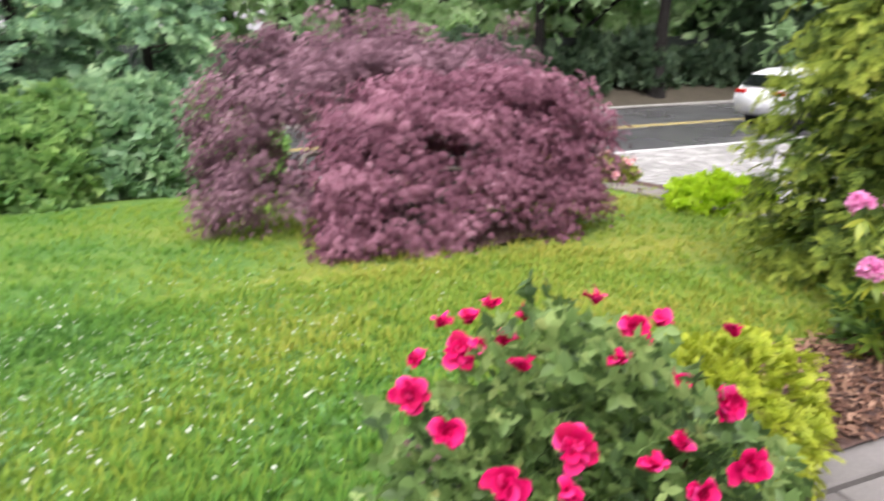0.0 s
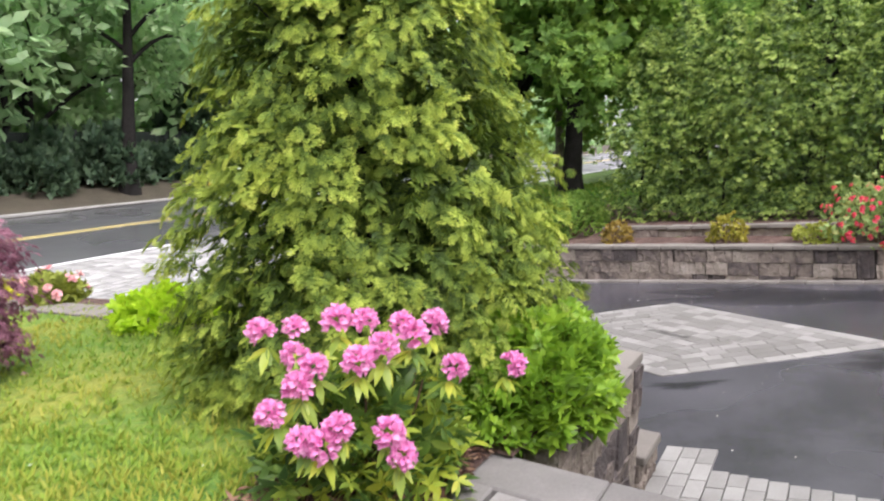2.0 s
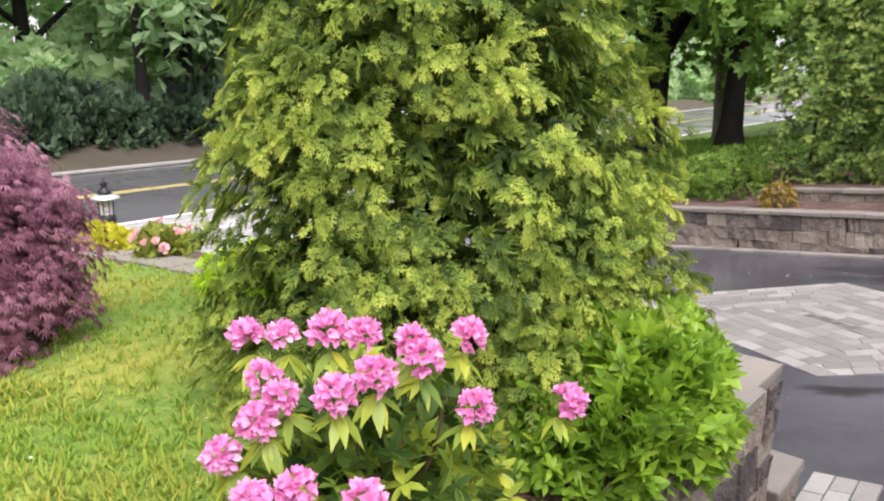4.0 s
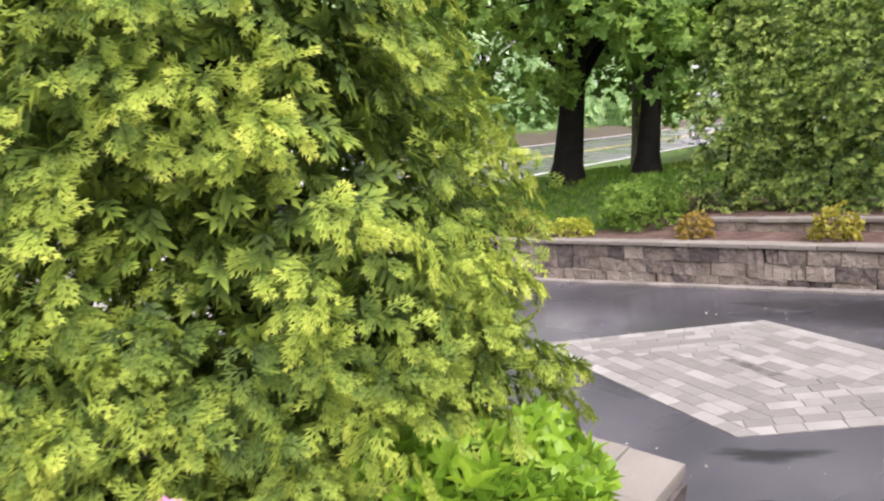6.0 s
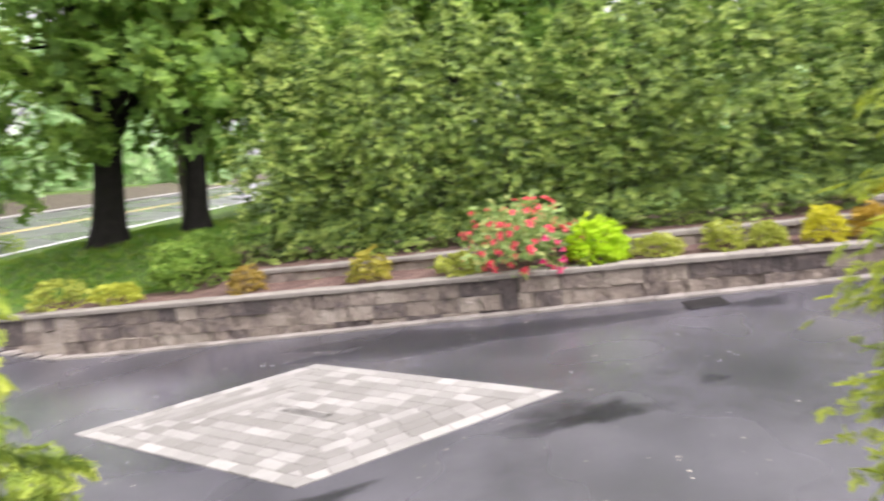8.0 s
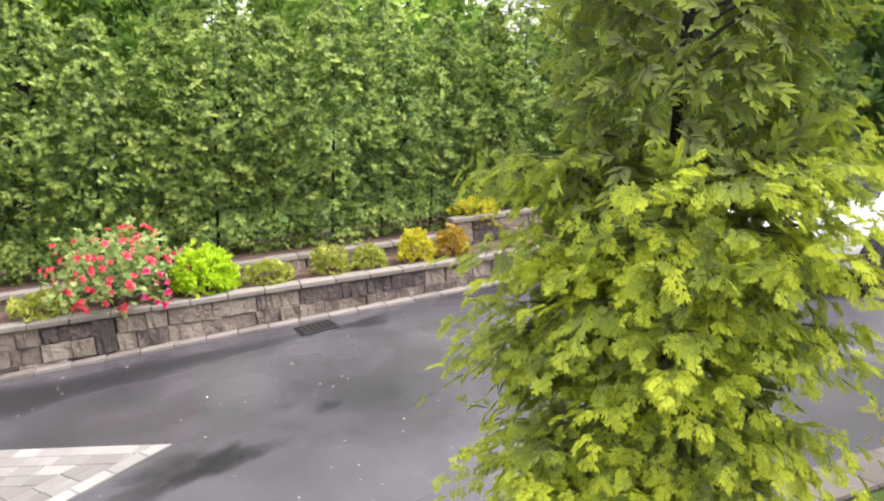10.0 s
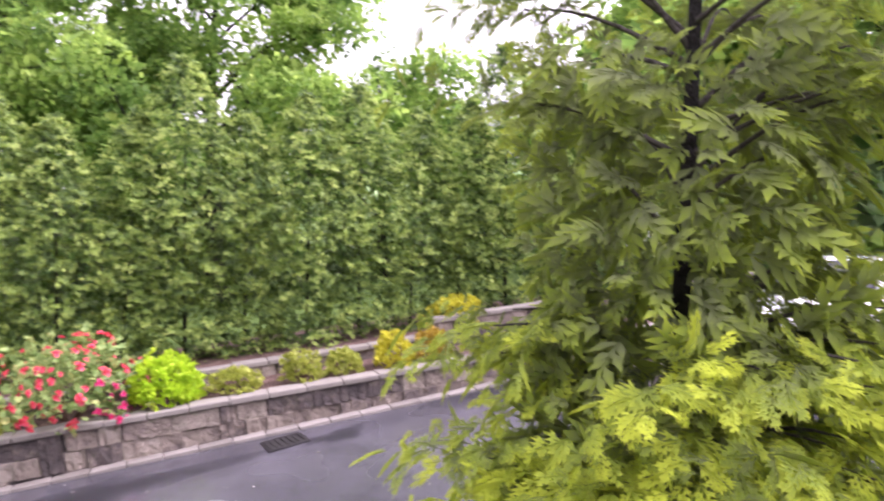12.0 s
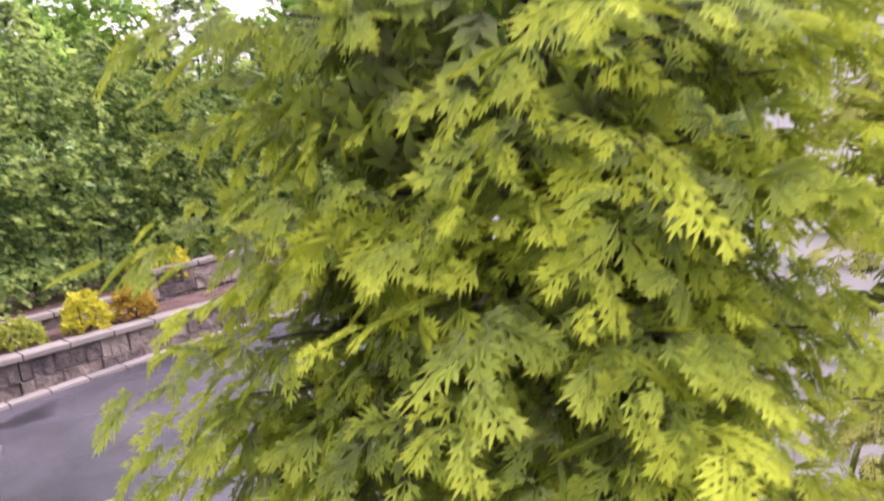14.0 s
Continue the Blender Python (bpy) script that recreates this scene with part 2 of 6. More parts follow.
MULCH = surf_mat("mulch", [(0.25, (0.04, 0.024, 0.02)), (0.5, (0.12, 0.072, 0.06)), (0.75, (0.27, 0.18, 0.15))], 4, 0.95, 45, 1.0, 0.04)
SOIL = surf_mat("verge_soil", [(0.2, (0.035, 0.03, 0.02)), (0.8, (0.095, 0.078, 0.055))], 1.5, 0.95, 20, 0.7, 0.03)
TURF = surf_mat("turf", [(0.2, (0.04, 0.1, 0.02)), (0.42, (0.07, 0.175, 0.028)), (0.56, (0.12, 0.21, 0.027)), (0.74, (0.24, 0.26, 0.04))], 0.7, 0.95, 14, 1.0, 0.06, patches=True)
GROUND = surf_mat("ground_turf", [(0.2, (0.03, 0.07, 0.01)), (0.8, (0.1, 0.16, 0.022))], 0.6, 0.95, 9, 1.0, 0.06)
LINE_W = surf_mat("white_line", [(0.2, (0.55, 0.55, 0.55)), (0.8, (0.78, 0.78, 0.78))], 2, 0.7, 60)
LINE_Y = surf_mat("yellow_line", [(0.2, (0.38, 0.3, 0.1)), (0.8, (0.52, 0.42, 0.17))], 2, 0.7, 60)
SIDING = surf_mat("white_siding", [(0.2, (0.72, 0.7, 0.71)), (0.8, (0.82, 0.8, 0.81))], 1.5, 0.55, 30, 0.1, 0.002)
TRIM = surf_mat("white_trim", [(0.2, (0.74, 0.74, 0.75)), (0.8, (0.82, 0.82, 0.83))], 1.5, 0.5, 30, 0.1, 0.002)
ROOF = surf_mat("roof_shingle", [(0.2, (0.09, 0.09, 0.095)), (0.8, (0.2, 0.2, 0.21))], 2, 0.9, 30, 0.5)
FENCE = surf_mat("dark_fence", [(0.2, (0.018, 0.024, 0.022)), (0.8, (0.045, 0.055, 0.05))], 1.0, 0.8, 20)
BLACK = surf_mat("black_metal", [(0.2, (0.01, 0.01, 0.011)), (0.8, (0.03, 0.03, 0.032))], 6, 0.45, 40, 0.15, 0.002, metal=0.3)
IRON = surf_mat("cast_iron", [(0.2, (0.015, 0.015, 0.016)), (0.8, (0.05, 0.045, 0.045))], 6, 0.6, 40, 0.3, 0.003, metal=0.5)
CAR_WHITE = surf_mat("white_car_paint", [(0.2, (0.76, 0.77, 0.8)), (0.8, (0.8, 0.81, 0.83))], 1, 0.22, 30, 0.0, 0.001, spec=0.6)
CAR_DARK = surf_mat("dark_car_paint", [(0.2, (0.02, 0.022, 0.026)), (0.8, (0.03, 0.032, 0.036))], 1, 0.25, 30, 0.0, 0.001, spec=0.6)
# Pale base colour stands for sky reflected on the dark wet lantern cap.
SKY_SHEEN_METAL = surf_mat("sky_sheen_metal", [(0.2, (0.45, 0.46, 0.47)), (0.8, (0.62, 0.63, 0.64))], 6, 0.35, 50, 0.05, 0.001, metal=0.7)
RUBBER = surf_mat("rubber", [(0.2, (0.012, 0.012, 0.012)), (0.8, (0.025, 0.025, 0.025))], 6, 0.85, 50)
ALLOY = surf_mat("dark_alloy", [(0.2, (0.1, 0.1, 0.105)), (0.8, (0.2, 0.2, 0.21))], 6, 0.35, 50, 0.05, 0.001, metal=0.9)
PLASTIC = surf_mat("black_plastic", [(0.2, (0.015, 0.015, 0.016)), (0.8, (0.03, 0.03, 0.03))], 6, 0.6, 50)


def damp_mat(name):
    """A damp patch: darkest in its middle, breaking up towards its rim."""
    m, nt, b = nodes_of(name)
    b.inputs["Base Color"].default_value = (0.02, 0.02, 0.023, 1)
    b.inputs["Roughness"].default_value = 0.4
    a = nt.nodes.new("ShaderNodeAttribute")
    a.attribute_name = "tone"
    n = noise_node(nt, 7, 5.0, 0.65)
    f = mix_math(nt, a.outputs["Fac"], n.outputs["Fac"], 0.75, 0.7)
    r = ramp(nt, [(0.36, (0, 0, 0)), (1.0, (0.62, 0.62, 0.62))])
    nt.links.new(f, r.inputs[0])
    t = nt.nodes.new("ShaderNodeBsdfTransparent")
    mx = nt.nodes.new("ShaderNodeMixShader")
    nt.links.new(r.outputs[0], mx.inputs[0])
    nt.links.new(t.outputs[0], mx.inputs[1])
    nt.links.new(b.outputs[0], mx.inputs[2])
    nt.links.new(mx.outputs[0], nt.nodes["Material Output"].inputs["Surface"])
    return m


STAIN = damp_mat("damp_asphalt")


def glass_mat(name, tint, rough=0.05):
    m, nt, b = nodes_of(name)
    b.inputs["Base Color"].default_value = (*tint, 1)
    b.inputs["Roughness"].default_value = rough
    b.inputs["Specular IOR Level"].default_value = 0.8
    return m


DARK_GLASS = glass_mat("tinted_glass", (0.012, 0.015, 0.018))
LAMP_GLASS = glass_mat("lantern_glass", (0.55, 0.57, 0.58), 0.2)
TAIL = glass_mat("tail_light", (0.4, 0.01, 0.01), 0.15)
HEAD = glass_mat("head_light", (0.55, 0.57, 0.6), 0.1)

# ---- mesh tools ----
RNG = np.random.default_rng(7)


def thing(name, label, category, group="", kind="", at=(0, 0, 0)):
    ob = new(name)
    ob.location = at
    return tagged(ob, label, category, group, kind)


def raw_mesh(name, verts, faces, mat, tones=None, smooth=False):
    """A mesh from arrays; faces all of one size."""
    verts, faces = np.asarray(verts, np.float32), np.asarray(faces, np.int32)
    me = bpy.data.meshes.new(name)
    k = faces.shape[1]
    me.vertices.add(len(verts))
    me.vertices.foreach_set("co", verts.ravel())
    me.loops.add(faces.size)
    me.loops.foreach_set("vertex_index", faces.ravel())
    me.polygons.add(len(faces))
    me.polygons.foreach_set("loop_start", np.arange(0, faces.size, k, dtype=np.int32))
    if smooth:
        me.polygons.foreach_set("use_smooth", np.ones(len(faces), bool))
    if tones is not None:
        a = me.attributes.new("tone", "FLOAT", "POINT")
        a.data.foreach_set("value", np.asarray(tones, np.float32))
    me.update(calc_edges=True)
    me.materials.append(mat)
    return me


def mesh_part(name, me, parent=None, label="", loc=None, kind=""):
    ob = new(name, me)
    if parent is not None:
        ob.parent = parent
    if loc is not None:
        ob.location = loc
    return tagged(ob, label, kind=kind)


def part(name, bm, mat, parent=None, label="", smooth=False, kind=""):
    me = bpy.data.meshes.new(name)
    bm.to_mesh(me)
    bm.free()
    me.materials.append(mat)
    if smooth:
        for p in me.polygons:
            p.use_smooth = True
    return mesh_part(name, me, parent, label, kind=kind)


def box_bm(x0, x1, y0, y1, z0, z1, bev=0.0, bm=None, segs=1):
    own = bm is None
    bm = bm or bmesh.new()
    r = bmesh.ops.create_cube(bm, size=1)
    bmesh.ops.transform(bm, matrix=Matrix.Translation(((x0 + x1) / 2, (y0 + y1) / 2, (z0 + z1) / 2)) @ Matrix.Diagonal((x1 - x0, y1 - y0, z1 - z0, 1)), verts=r["verts"])
    if bev and own:
        bmesh.ops.bevel(bm, geom=bm.edges[:], offset=bev, segments=segs, affect="EDGES", profile=0.5)
    return bm


def rough_block(lx, ly, lz, seed, jit=0.012, bev=0.012):
    """A split-faced stone: bevelled box with an uneven face, base at z = 0, centred in x and y."""
    rnd = random.Random(seed)
    bm = bmesh.new()
    bmesh.ops.create_cube(bm, size=1)
    bmesh.ops.subdivide_edges(bm, edges=[e for e in bm.edges if abs(e.verts[0].co.x - e.verts[1].co.x) > 0.5 and min(e.verts[0].co.y, e.verts[1].co.y) < 0], cuts=2)
    bmesh.ops.transform(bm, matrix=Matrix.Translation((0, 0, lz / 2)) @ Matrix.Diagonal((lx, ly, lz, 1)), verts=bm.verts)
    bmesh.ops.bevel(bm, geom=bm.edges[:], offset=bev, segments=1, affect="EDGES")
    for v in bm.verts:
        v.co += Vector((rnd.uniform(-1, 1) * jit * 0.4, rnd.uniform(-1, 1) * jit, rnd.uniform(-1, 1) * jit * 0.3))
    me = bpy.data.meshes.new("block")
    bm.to_mesh(me)
    bm.free()
    return me


def tube(path, radii, sides=8):
    """Vertices and quads of a tapered limb along a path."""
    path = np.asarray(path, float)
    n = len(path)
    tang = np.gradient(path, axis=0)
    tang /= np.linalg.norm(tang, axis=1)[:, None] + 1e-9
    ref = np.array([0.31, 0.95, 0.05])
    a = np.cross(tang, ref)
    a /= np.linalg.norm(a, axis=1)[:, None] + 1e-9
    b = np.cross(tang, a)
    ang = np.linspace(0, 2 * np.pi, sides, endpoint=False)
    ring = a[:, None, :] * np.cos(ang)[None, :, None] + b[:, None, :] * np.sin(ang)[None, :, None]
    v = path[:, None, :] + ring * np.asarray(radii)[:, None, None]
    i = np.arange(n - 1)[:, None] * sides + np.arange(sides)[None, :]
    j = np.arange(n - 1)[:, None] * sides + (np.arange(sides)[None, :] + 1) % sides
    f = np.stack([i, j, j + sides, i + sides], -1).reshape(-1, 4)
    return v.reshape(-1, 3), f


def join(chunks):
    vs, fs, o = [], [], 0
    for v, f in chunks:
        vs.append(v)
        fs.append(f + o)
        o += len(v)
    return np.concatenate(vs), np.concatenate(fs)


def unit(v):
    return v / (np.linalg.norm(v, axis=-1, keepdims=True) + 1e-9)


def kites(items):
    """Flat leaflets: rows of (root, tip, half width) in the plane z = 0, two triangles each, with a small fold."""
    v, f, t = [], [], []
    for (x0, y0), (x1, y1), w, tone in items:
        dx, dy = x1 - x0, y1 - y0
        l = math.hypot(dx, dy) or 1
        nx, ny = -dy / l * w, dx / l * w
        mx, my = x0 + dx * 0.45, y0 + dy * 0.45
        o = len(v)
        v += [(x0, y0, 0), (mx + nx, my + ny, 0.25 * w), (x1, y1, 0), (mx - nx, my - ny, 0.25 * w)]
        f += [(o, o + 3, o + 2), (o, o + 2, o + 1)]
        t += [tone * 0.6, tone, tone + 0.25, tone]
    return np.array(v, float), np.array(f), np.array(t)


def spray(pairs=6, fine=1, droop=0.35, fat=1.0, seed=1, spread=(44, 62)):
    """A flat fan of scale foliage with short blunt side shoots, one unit long along x."""
    rnd = random.Random(seed)
    items = [((0, 0), (1.0, 0), 0.045 * fat, 0.1)]
    for i in range(pairs):
        s0 = 0.1 + 0.76 * i / pairs
        for side in (-1, 1):
            s = s0 + rnd.uniform(-0.05, 0.07)
            l = (0.46 * (1 - s) ** 0.6 + 0.08) * rnd.uniform(0.55, 1.25)
            a = math.radians(rnd.uniform(*spread)) * side
            x1, y1 = s + l * math.cos(a), l * math.sin(a)
            items.append(((s, 0), (x1, y1), 0.05 * fat, rnd.uniform(0, 0.12)))
            for k in range(fine):
                u = 0.35 + 0.4 * k / max(1, fine - 0.3)
                for sd in (-1, 1):
                    b = a + sd * math.radians(rnd.uniform(30, 44)) - side * 0.15
                    m = l * (0.52 - 0.2 * u)
                    bx, by = s + (x1 - s) * u, y1 * u
                    items.append(((bx, by), (bx + m * math.cos(b), by + m * math.sin(b)), 0.042 * fat, rnd.uniform(0.03, 0.15)))
    v, f, t = kites(items)
    v[:, 2] -= droop * v[:, 0] ** 2 + 0.35 * v[:, 1] ** 2
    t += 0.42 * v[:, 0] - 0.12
    return v, f, t


def star_leaf(lobes=7, w=0.055, spread=150, droop=0.5):
    """A finely cut palmate leaf, one unit long."""
    items = []
    for i in range(lobes):
        a = math.radians(-spread / 2 + spread * i / (lobes - 1))
        l = 0.55 + 0.45 * math.cos(a * 0.9)
        items.append(((0, 0), (l * math.cos(a), l * math.sin(a)), w, 0.05))
    v, f, t = kites(items)
    v[:, 2] -= droop * (v[:, 0] ** 2 + v[:, 1] ** 2)
    return v, f, t


def leaf(width=0.3, droop=0.25, fold=0.15):
    """A plain oval leaf, one unit long along x, folded on its midrib."""
    xs = [0.0, 0.25, 0.6, 1.0]
    ws = [0.02, 0.8, 0.85, 0.02]
    v, f = [], []
    for x, w in zip(xs, ws):
        v += [(x, -w * width, fold * w * width * 2 - droop * x * x), (x, 0, -droop * x * x), (x, w * width, fold * w * width * 2 - droop * x * x)]
    for i in range(3):
        for k in (0, 1):
            a = i * 3 + k
            f += [(a, a + 3, a + 4), (a, a + 4, a + 1)]
    return np.array(v, float), np.array(f), np.array([0.0, -0.05, 0.0] * 4)


def cluster(base, n, size, spread, seed):
    """Several leaves round a twig end, as one template."""
    r = np.random.default_rng(seed)
    bv, bf, bt = base
    vs, fs, ts, o = [], [], [], 0
    for i in range(n):
        a = 2 * np.pi * i / n + r.uniform(-0.4, 0.4)
        up = r.uniform(-0.2, spread)
        d = np.array([np.cos(a) * np.cos(up), np.sin(a) * np.cos(up), np.sin(up)])
        y = unit(np.cross([0, 0, 1], d))
        z = np.cross(d, y)
        m = np.stack([d, y, z], 1) * size * r.uniform(0.75, 1.2)
        vs.append(bv @ m.T)
        fs.append(bf + o)
        ts.append(bt + r.uniform(-0.12, 0.12))
        o += len(bv)
    return np.concatenate(vs), np.concatenate(fs), np.concatenate(ts)


def loose_tuft(n, size, seed, width=0.3):
    """Leaves floating loosely round a twig end, within one unit."""
    r = np.random.default_rng(seed)
    bv, bf, bt = kites([((0, 0), (1, 0), width, 0.05)])
    vs, fs, ts = [], [], []
    for i in range(n):
        d = unit(r.normal(0, 1, 3) * [1, 1, 0.6])
        y = unit(np.cross([0.1, 0, 1], d) + r.normal(0, 0.3, 3))
        m = np.stack([d, y, np.cross(d, y)], 1) * size * r.uniform(0.7, 1.2)
        vs.append(bv @ m.T + unit(r.normal(0, 1, 3)) * r.uniform(0.1, 0.75))
        fs.append(bf + 4 * i)
        ts.append(bt + r.uniform(-0.15, 0.15))
    return np.concatenate(vs), np.concatenate(fs), np.concatenate(ts)


def scatter(name, templates, loc, dirs, normals, sizes, tones, mat, parent=None, label="", kind="stuff", smooth=False):
    """Many copies of small leaf templates as one mesh: each stands at loc, points along dirs, faces normals."""
    loc, dirs, normals = (np.asarray(a, float) for a in (loc, dirs, normals))
    x = unit(dirs)
    y = unit(np.cross(normals, x))
    z = np.cross(x, y)
    M = np.stack([x, y, z], -1) * np.asarray(sizes, float)[:, None, None]
    pick = RNG.integers(0, len(templates), len(loc))
    V, F, T, o = [], [], [], 0
    for k, (tv, tf, tt) in enumerate(templates):
        sel = np.where(pick == k)[0]
        if not len(sel):
            continue
        v = np.einsum("nij,vj->nvi", M[sel], tv) + loc[sel][:, None, :]
        f = tf[None] + (np.arange(len(sel)) * len(tv))[:, None, None] + o
        V.append(v.reshape(-1, 3))
        F.append(f.reshape(-1, 3))
        T.append((tt[None] + np.asarray(tones)[sel][:, None]).ravel())
        o += len(sel) * len(tv)
    me = raw_mesh(name, np.concatenate(V), np.concatenate(F), mat, np.concatenate(T), smooth)
    return mesh_part(name, me, parent, label, kind=kind)


def sphere_dirs(n, zmin=-1.0, zmax=1.0):
    z = RNG.uniform(zmin, zmax, n)
    a = RNG.uniform(0, 2 * np.pi, n)
    r = np.sqrt(1 - z * z)
    return np.stack([r * np.cos(a), r * np.sin(a), z], -1)


def jitter(n, s):
    return RNG.normal(0, s, (n, 3))


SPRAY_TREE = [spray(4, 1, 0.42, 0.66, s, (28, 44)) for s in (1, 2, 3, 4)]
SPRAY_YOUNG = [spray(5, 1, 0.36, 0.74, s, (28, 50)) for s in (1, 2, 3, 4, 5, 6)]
SPRAY_CORE = [spray(3, 0, 0.35, 1.5, s) for s in (6, 7, 8)]
SPRAY_FAR = [spray(3, 0, 0.35, 2.2, s) for s in (6, 7, 8)]
LACE = [star_leaf(5, 0.07, 150, 0.55), star_leaf(5, 0.08, 120, 0.7)]
OVAL = leaf(0.3, 0.2, 0.15)
LONG = leaf(0.2, 0.25, 0.12)
SMALL = kites([((0, 0), (1, 0), 0.3, 0.05)])
OAK_TUFT = [cluster(SMALL, 7, 1.0, 0.5, s) for s in (1, 2)]
INNER = [spray(4, 0, 0.4, 1.5, s, (34, 56)) for s in (13, 14, 15)]
BIG_TUFT = [loose_tuft(7, 0.6, s) for s in (3, 4, 5)]


def bush(name, label, cat, at, radii, n, templates, size, mat, group="", lift=0.5, tone=(0.15, 0.5), lumps=0.12, twigs=8, zmin=-0.35, shell=0.35, stem=TWIG, seed=0, foliage_label=""):
    """A rounded shrub: stems from the ground and leaves through an uneven outer shell."""
    rr = np.random.default_rng(seed + 11)
    ob = thing(name, label, cat, group, at=at)
    rx, ry, rz = radii
    d = sphere_dirs(n, zmin, 1.0)
    ph = rr.uniform(0, 6.28, 6)
    bump_r = 1 + lumps * (np.sin(3 * np.arctan2(d[:, 1], d[:, 0]) + ph[0]) * np.cos(2.5 * d[:, 2] + ph[1]) + np.sin(7 * d[:, 0] + ph[2]) * np.sin(6 * d[:, 1] + ph[3]) * 0.7 + 0.6 * np.sin(9 * d[:, 2] + 5 * d[:, 0] + ph[4]))
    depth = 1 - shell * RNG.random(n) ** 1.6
    c = np.array([0, 0, rz * -zmin * 0.9])
    p = c + d * bump_r[:, None] * depth[:, None] * np.array([rx, ry, rz])
    p[:, 2] = np.maximum(p[:, 2], 0.02)
    dirs = unit(d + np.array([0, 0, lift]) + jitter(n, 0.45))
    nor = unit(d * 0.6 + np.array([0, 0, 0.7]) + jitter(n, 0.35))
    # Leaves deeper in the shell darker: inner shade put into the tone.
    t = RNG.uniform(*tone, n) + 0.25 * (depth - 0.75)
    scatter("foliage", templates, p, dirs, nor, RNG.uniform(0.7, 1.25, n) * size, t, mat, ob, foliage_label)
    ch = []
    for i in range(twigs):
        a = 6.28 * i / twigs + rr.uniform(-0.3, 0.3)
        e = np.array([math.cos(a) * rx * 0.55, math.sin(a) * ry * 0.55, rz * rr.uniform(0.7, 1.2)])
        s = np.linspace(0, 1, 5)[:, None]
        path = np.array([0, 0, -0.05]) * (1 - s) + e * s + np.array([math.cos(a), math.sin(a), 0]) * 0.1 * rx * np.sin(s * 3)
        ch.append(tube(path, np.linspace(0.012, 0.004, 5), 5))
    v, f = join(ch)
    mesh_part("branchwork", raw_mesh("branchwork", v, f, stem, smooth=True), ob, kind="stuff")
    return ob


def petal(ruffle=0.08):
    """A broad rounded petal with a rolled rim, one unit long along x."""
    xs = [0.0, 0.4, 0.78, 1.0]
    ws = [0.1, 0.42, 0.52, 0.34]
    hs = [0.0, 0.1, 0.1, -0.06]
    v, f, t = [], [], []
    for i, (x, w, h) in enumerate(zip(xs, ws, hs)):
        v += [(x * 0.94, -w, h + 0.16 * w * 2), (x, 0, h + (ruffle if i == 3 else 0)), (x * 0.94, w, h + 0.16 * w * 2)]
        t += [(-0.15, 0.0, 0.05, 0.2)[i]] * 3
    for i in range(3):
        for k in (0, 1):
            a = i * 3 + k
            f += [(a, a + 3, a + 4), (a, a + 4, a + 1)]
    return np.array(v, float), np.array(f), np.array(t)


def petal_bloom(name, size, n, mat, seed, cup=1.2, low=0.1):
    """A full bloom of overlapping ruffled petals, upright within and spread without, its mesh alone."""
    r = np.random.default_rng(seed)
    vs, fs, ts, o = [], [], [], 0
    for i in range(n):
        base = petal(r.uniform(-0.05, 0.28))
        k = i / n
        a = i * 2.4 + r.uniform(-0.6, 0.6)
        up = cup + (low - cup) * k ** 0.8 + r.uniform(-0.5, 0.5)
        d = np.array([np.cos(a) * np.cos(up), np.sin(a) * np.cos(up), np.sin(up)])
        y = unit(np.cross([0, 0, 1.0], d) + r.normal(0, 0.25, 3))
        m = np.stack([d, y * r.uniform(0.7, 1.0), np.cross(d, y)], 1) * size * (0.55 + 0.45 * k) * r.uniform(0.75, 1.2)
        vs.append(base[0] @ m.T + r.normal(0, 0.05, 3) * size)
        fs.append(base[1] + o)
        ts.append(base[2] * 1.6 + r.uniform(-0.15, 0.6))
        o += len(base[0])
    return raw_mesh(name, np.concatenate(vs), np.concatenate(fs), mat, np.concatenate(ts), True)


def truss(name, size, n, mat, seed):
    """A rounded head of many small open flowers with ruffled petals."""
    r = np.random.default_rng(seed)
    base = leaf(0.36, -0.1, 0.25)
    vs, fs, ts, o = [], [], [], 0
    for i in range(n):
        z = 1 - 1.3 * (i + 0.5) / n
        a = i * 2.4 + r.uniform(-0.3, 0.3)
        q = math.sqrt(max(0, 1 - z * z))
        d0 = unit(np.array([q * math.cos(a), q * math.sin(a), z]) + r.normal(0, 0.12, 3))
        t1 = unit(np.cross(d0, [0.2, 0.5, 0.8]))
        t2 = np.cross(d0, t1)
        tone = r.uniform(0.15, 0.5)
        for k in range(5):
            b = 6.28 * k / 5 + r.uniform(-0.3, 0.3)
            d = unit(d0 * r.uniform(0.7, 1.9) + math.cos(b) * t1 + math.sin(b) * t2)
            y = unit(np.cross(d0, d))
            m = np.stack([d, y, np.cross(d, y)], 1) * size * r.uniform(0.42, 0.62)
            vs.append(base[0] @ m.T + d0 * size * r.uniform(0.4, 0.68))
            fs.append(base[1] + o)
            ts.append(base[2] + tone + r.uniform(-0.15, 0.25))
            o += len(base[0])
    return raw_mesh(name, np.concatenate(vs), np.concatenate(fs), mat, np.concatenate(ts))


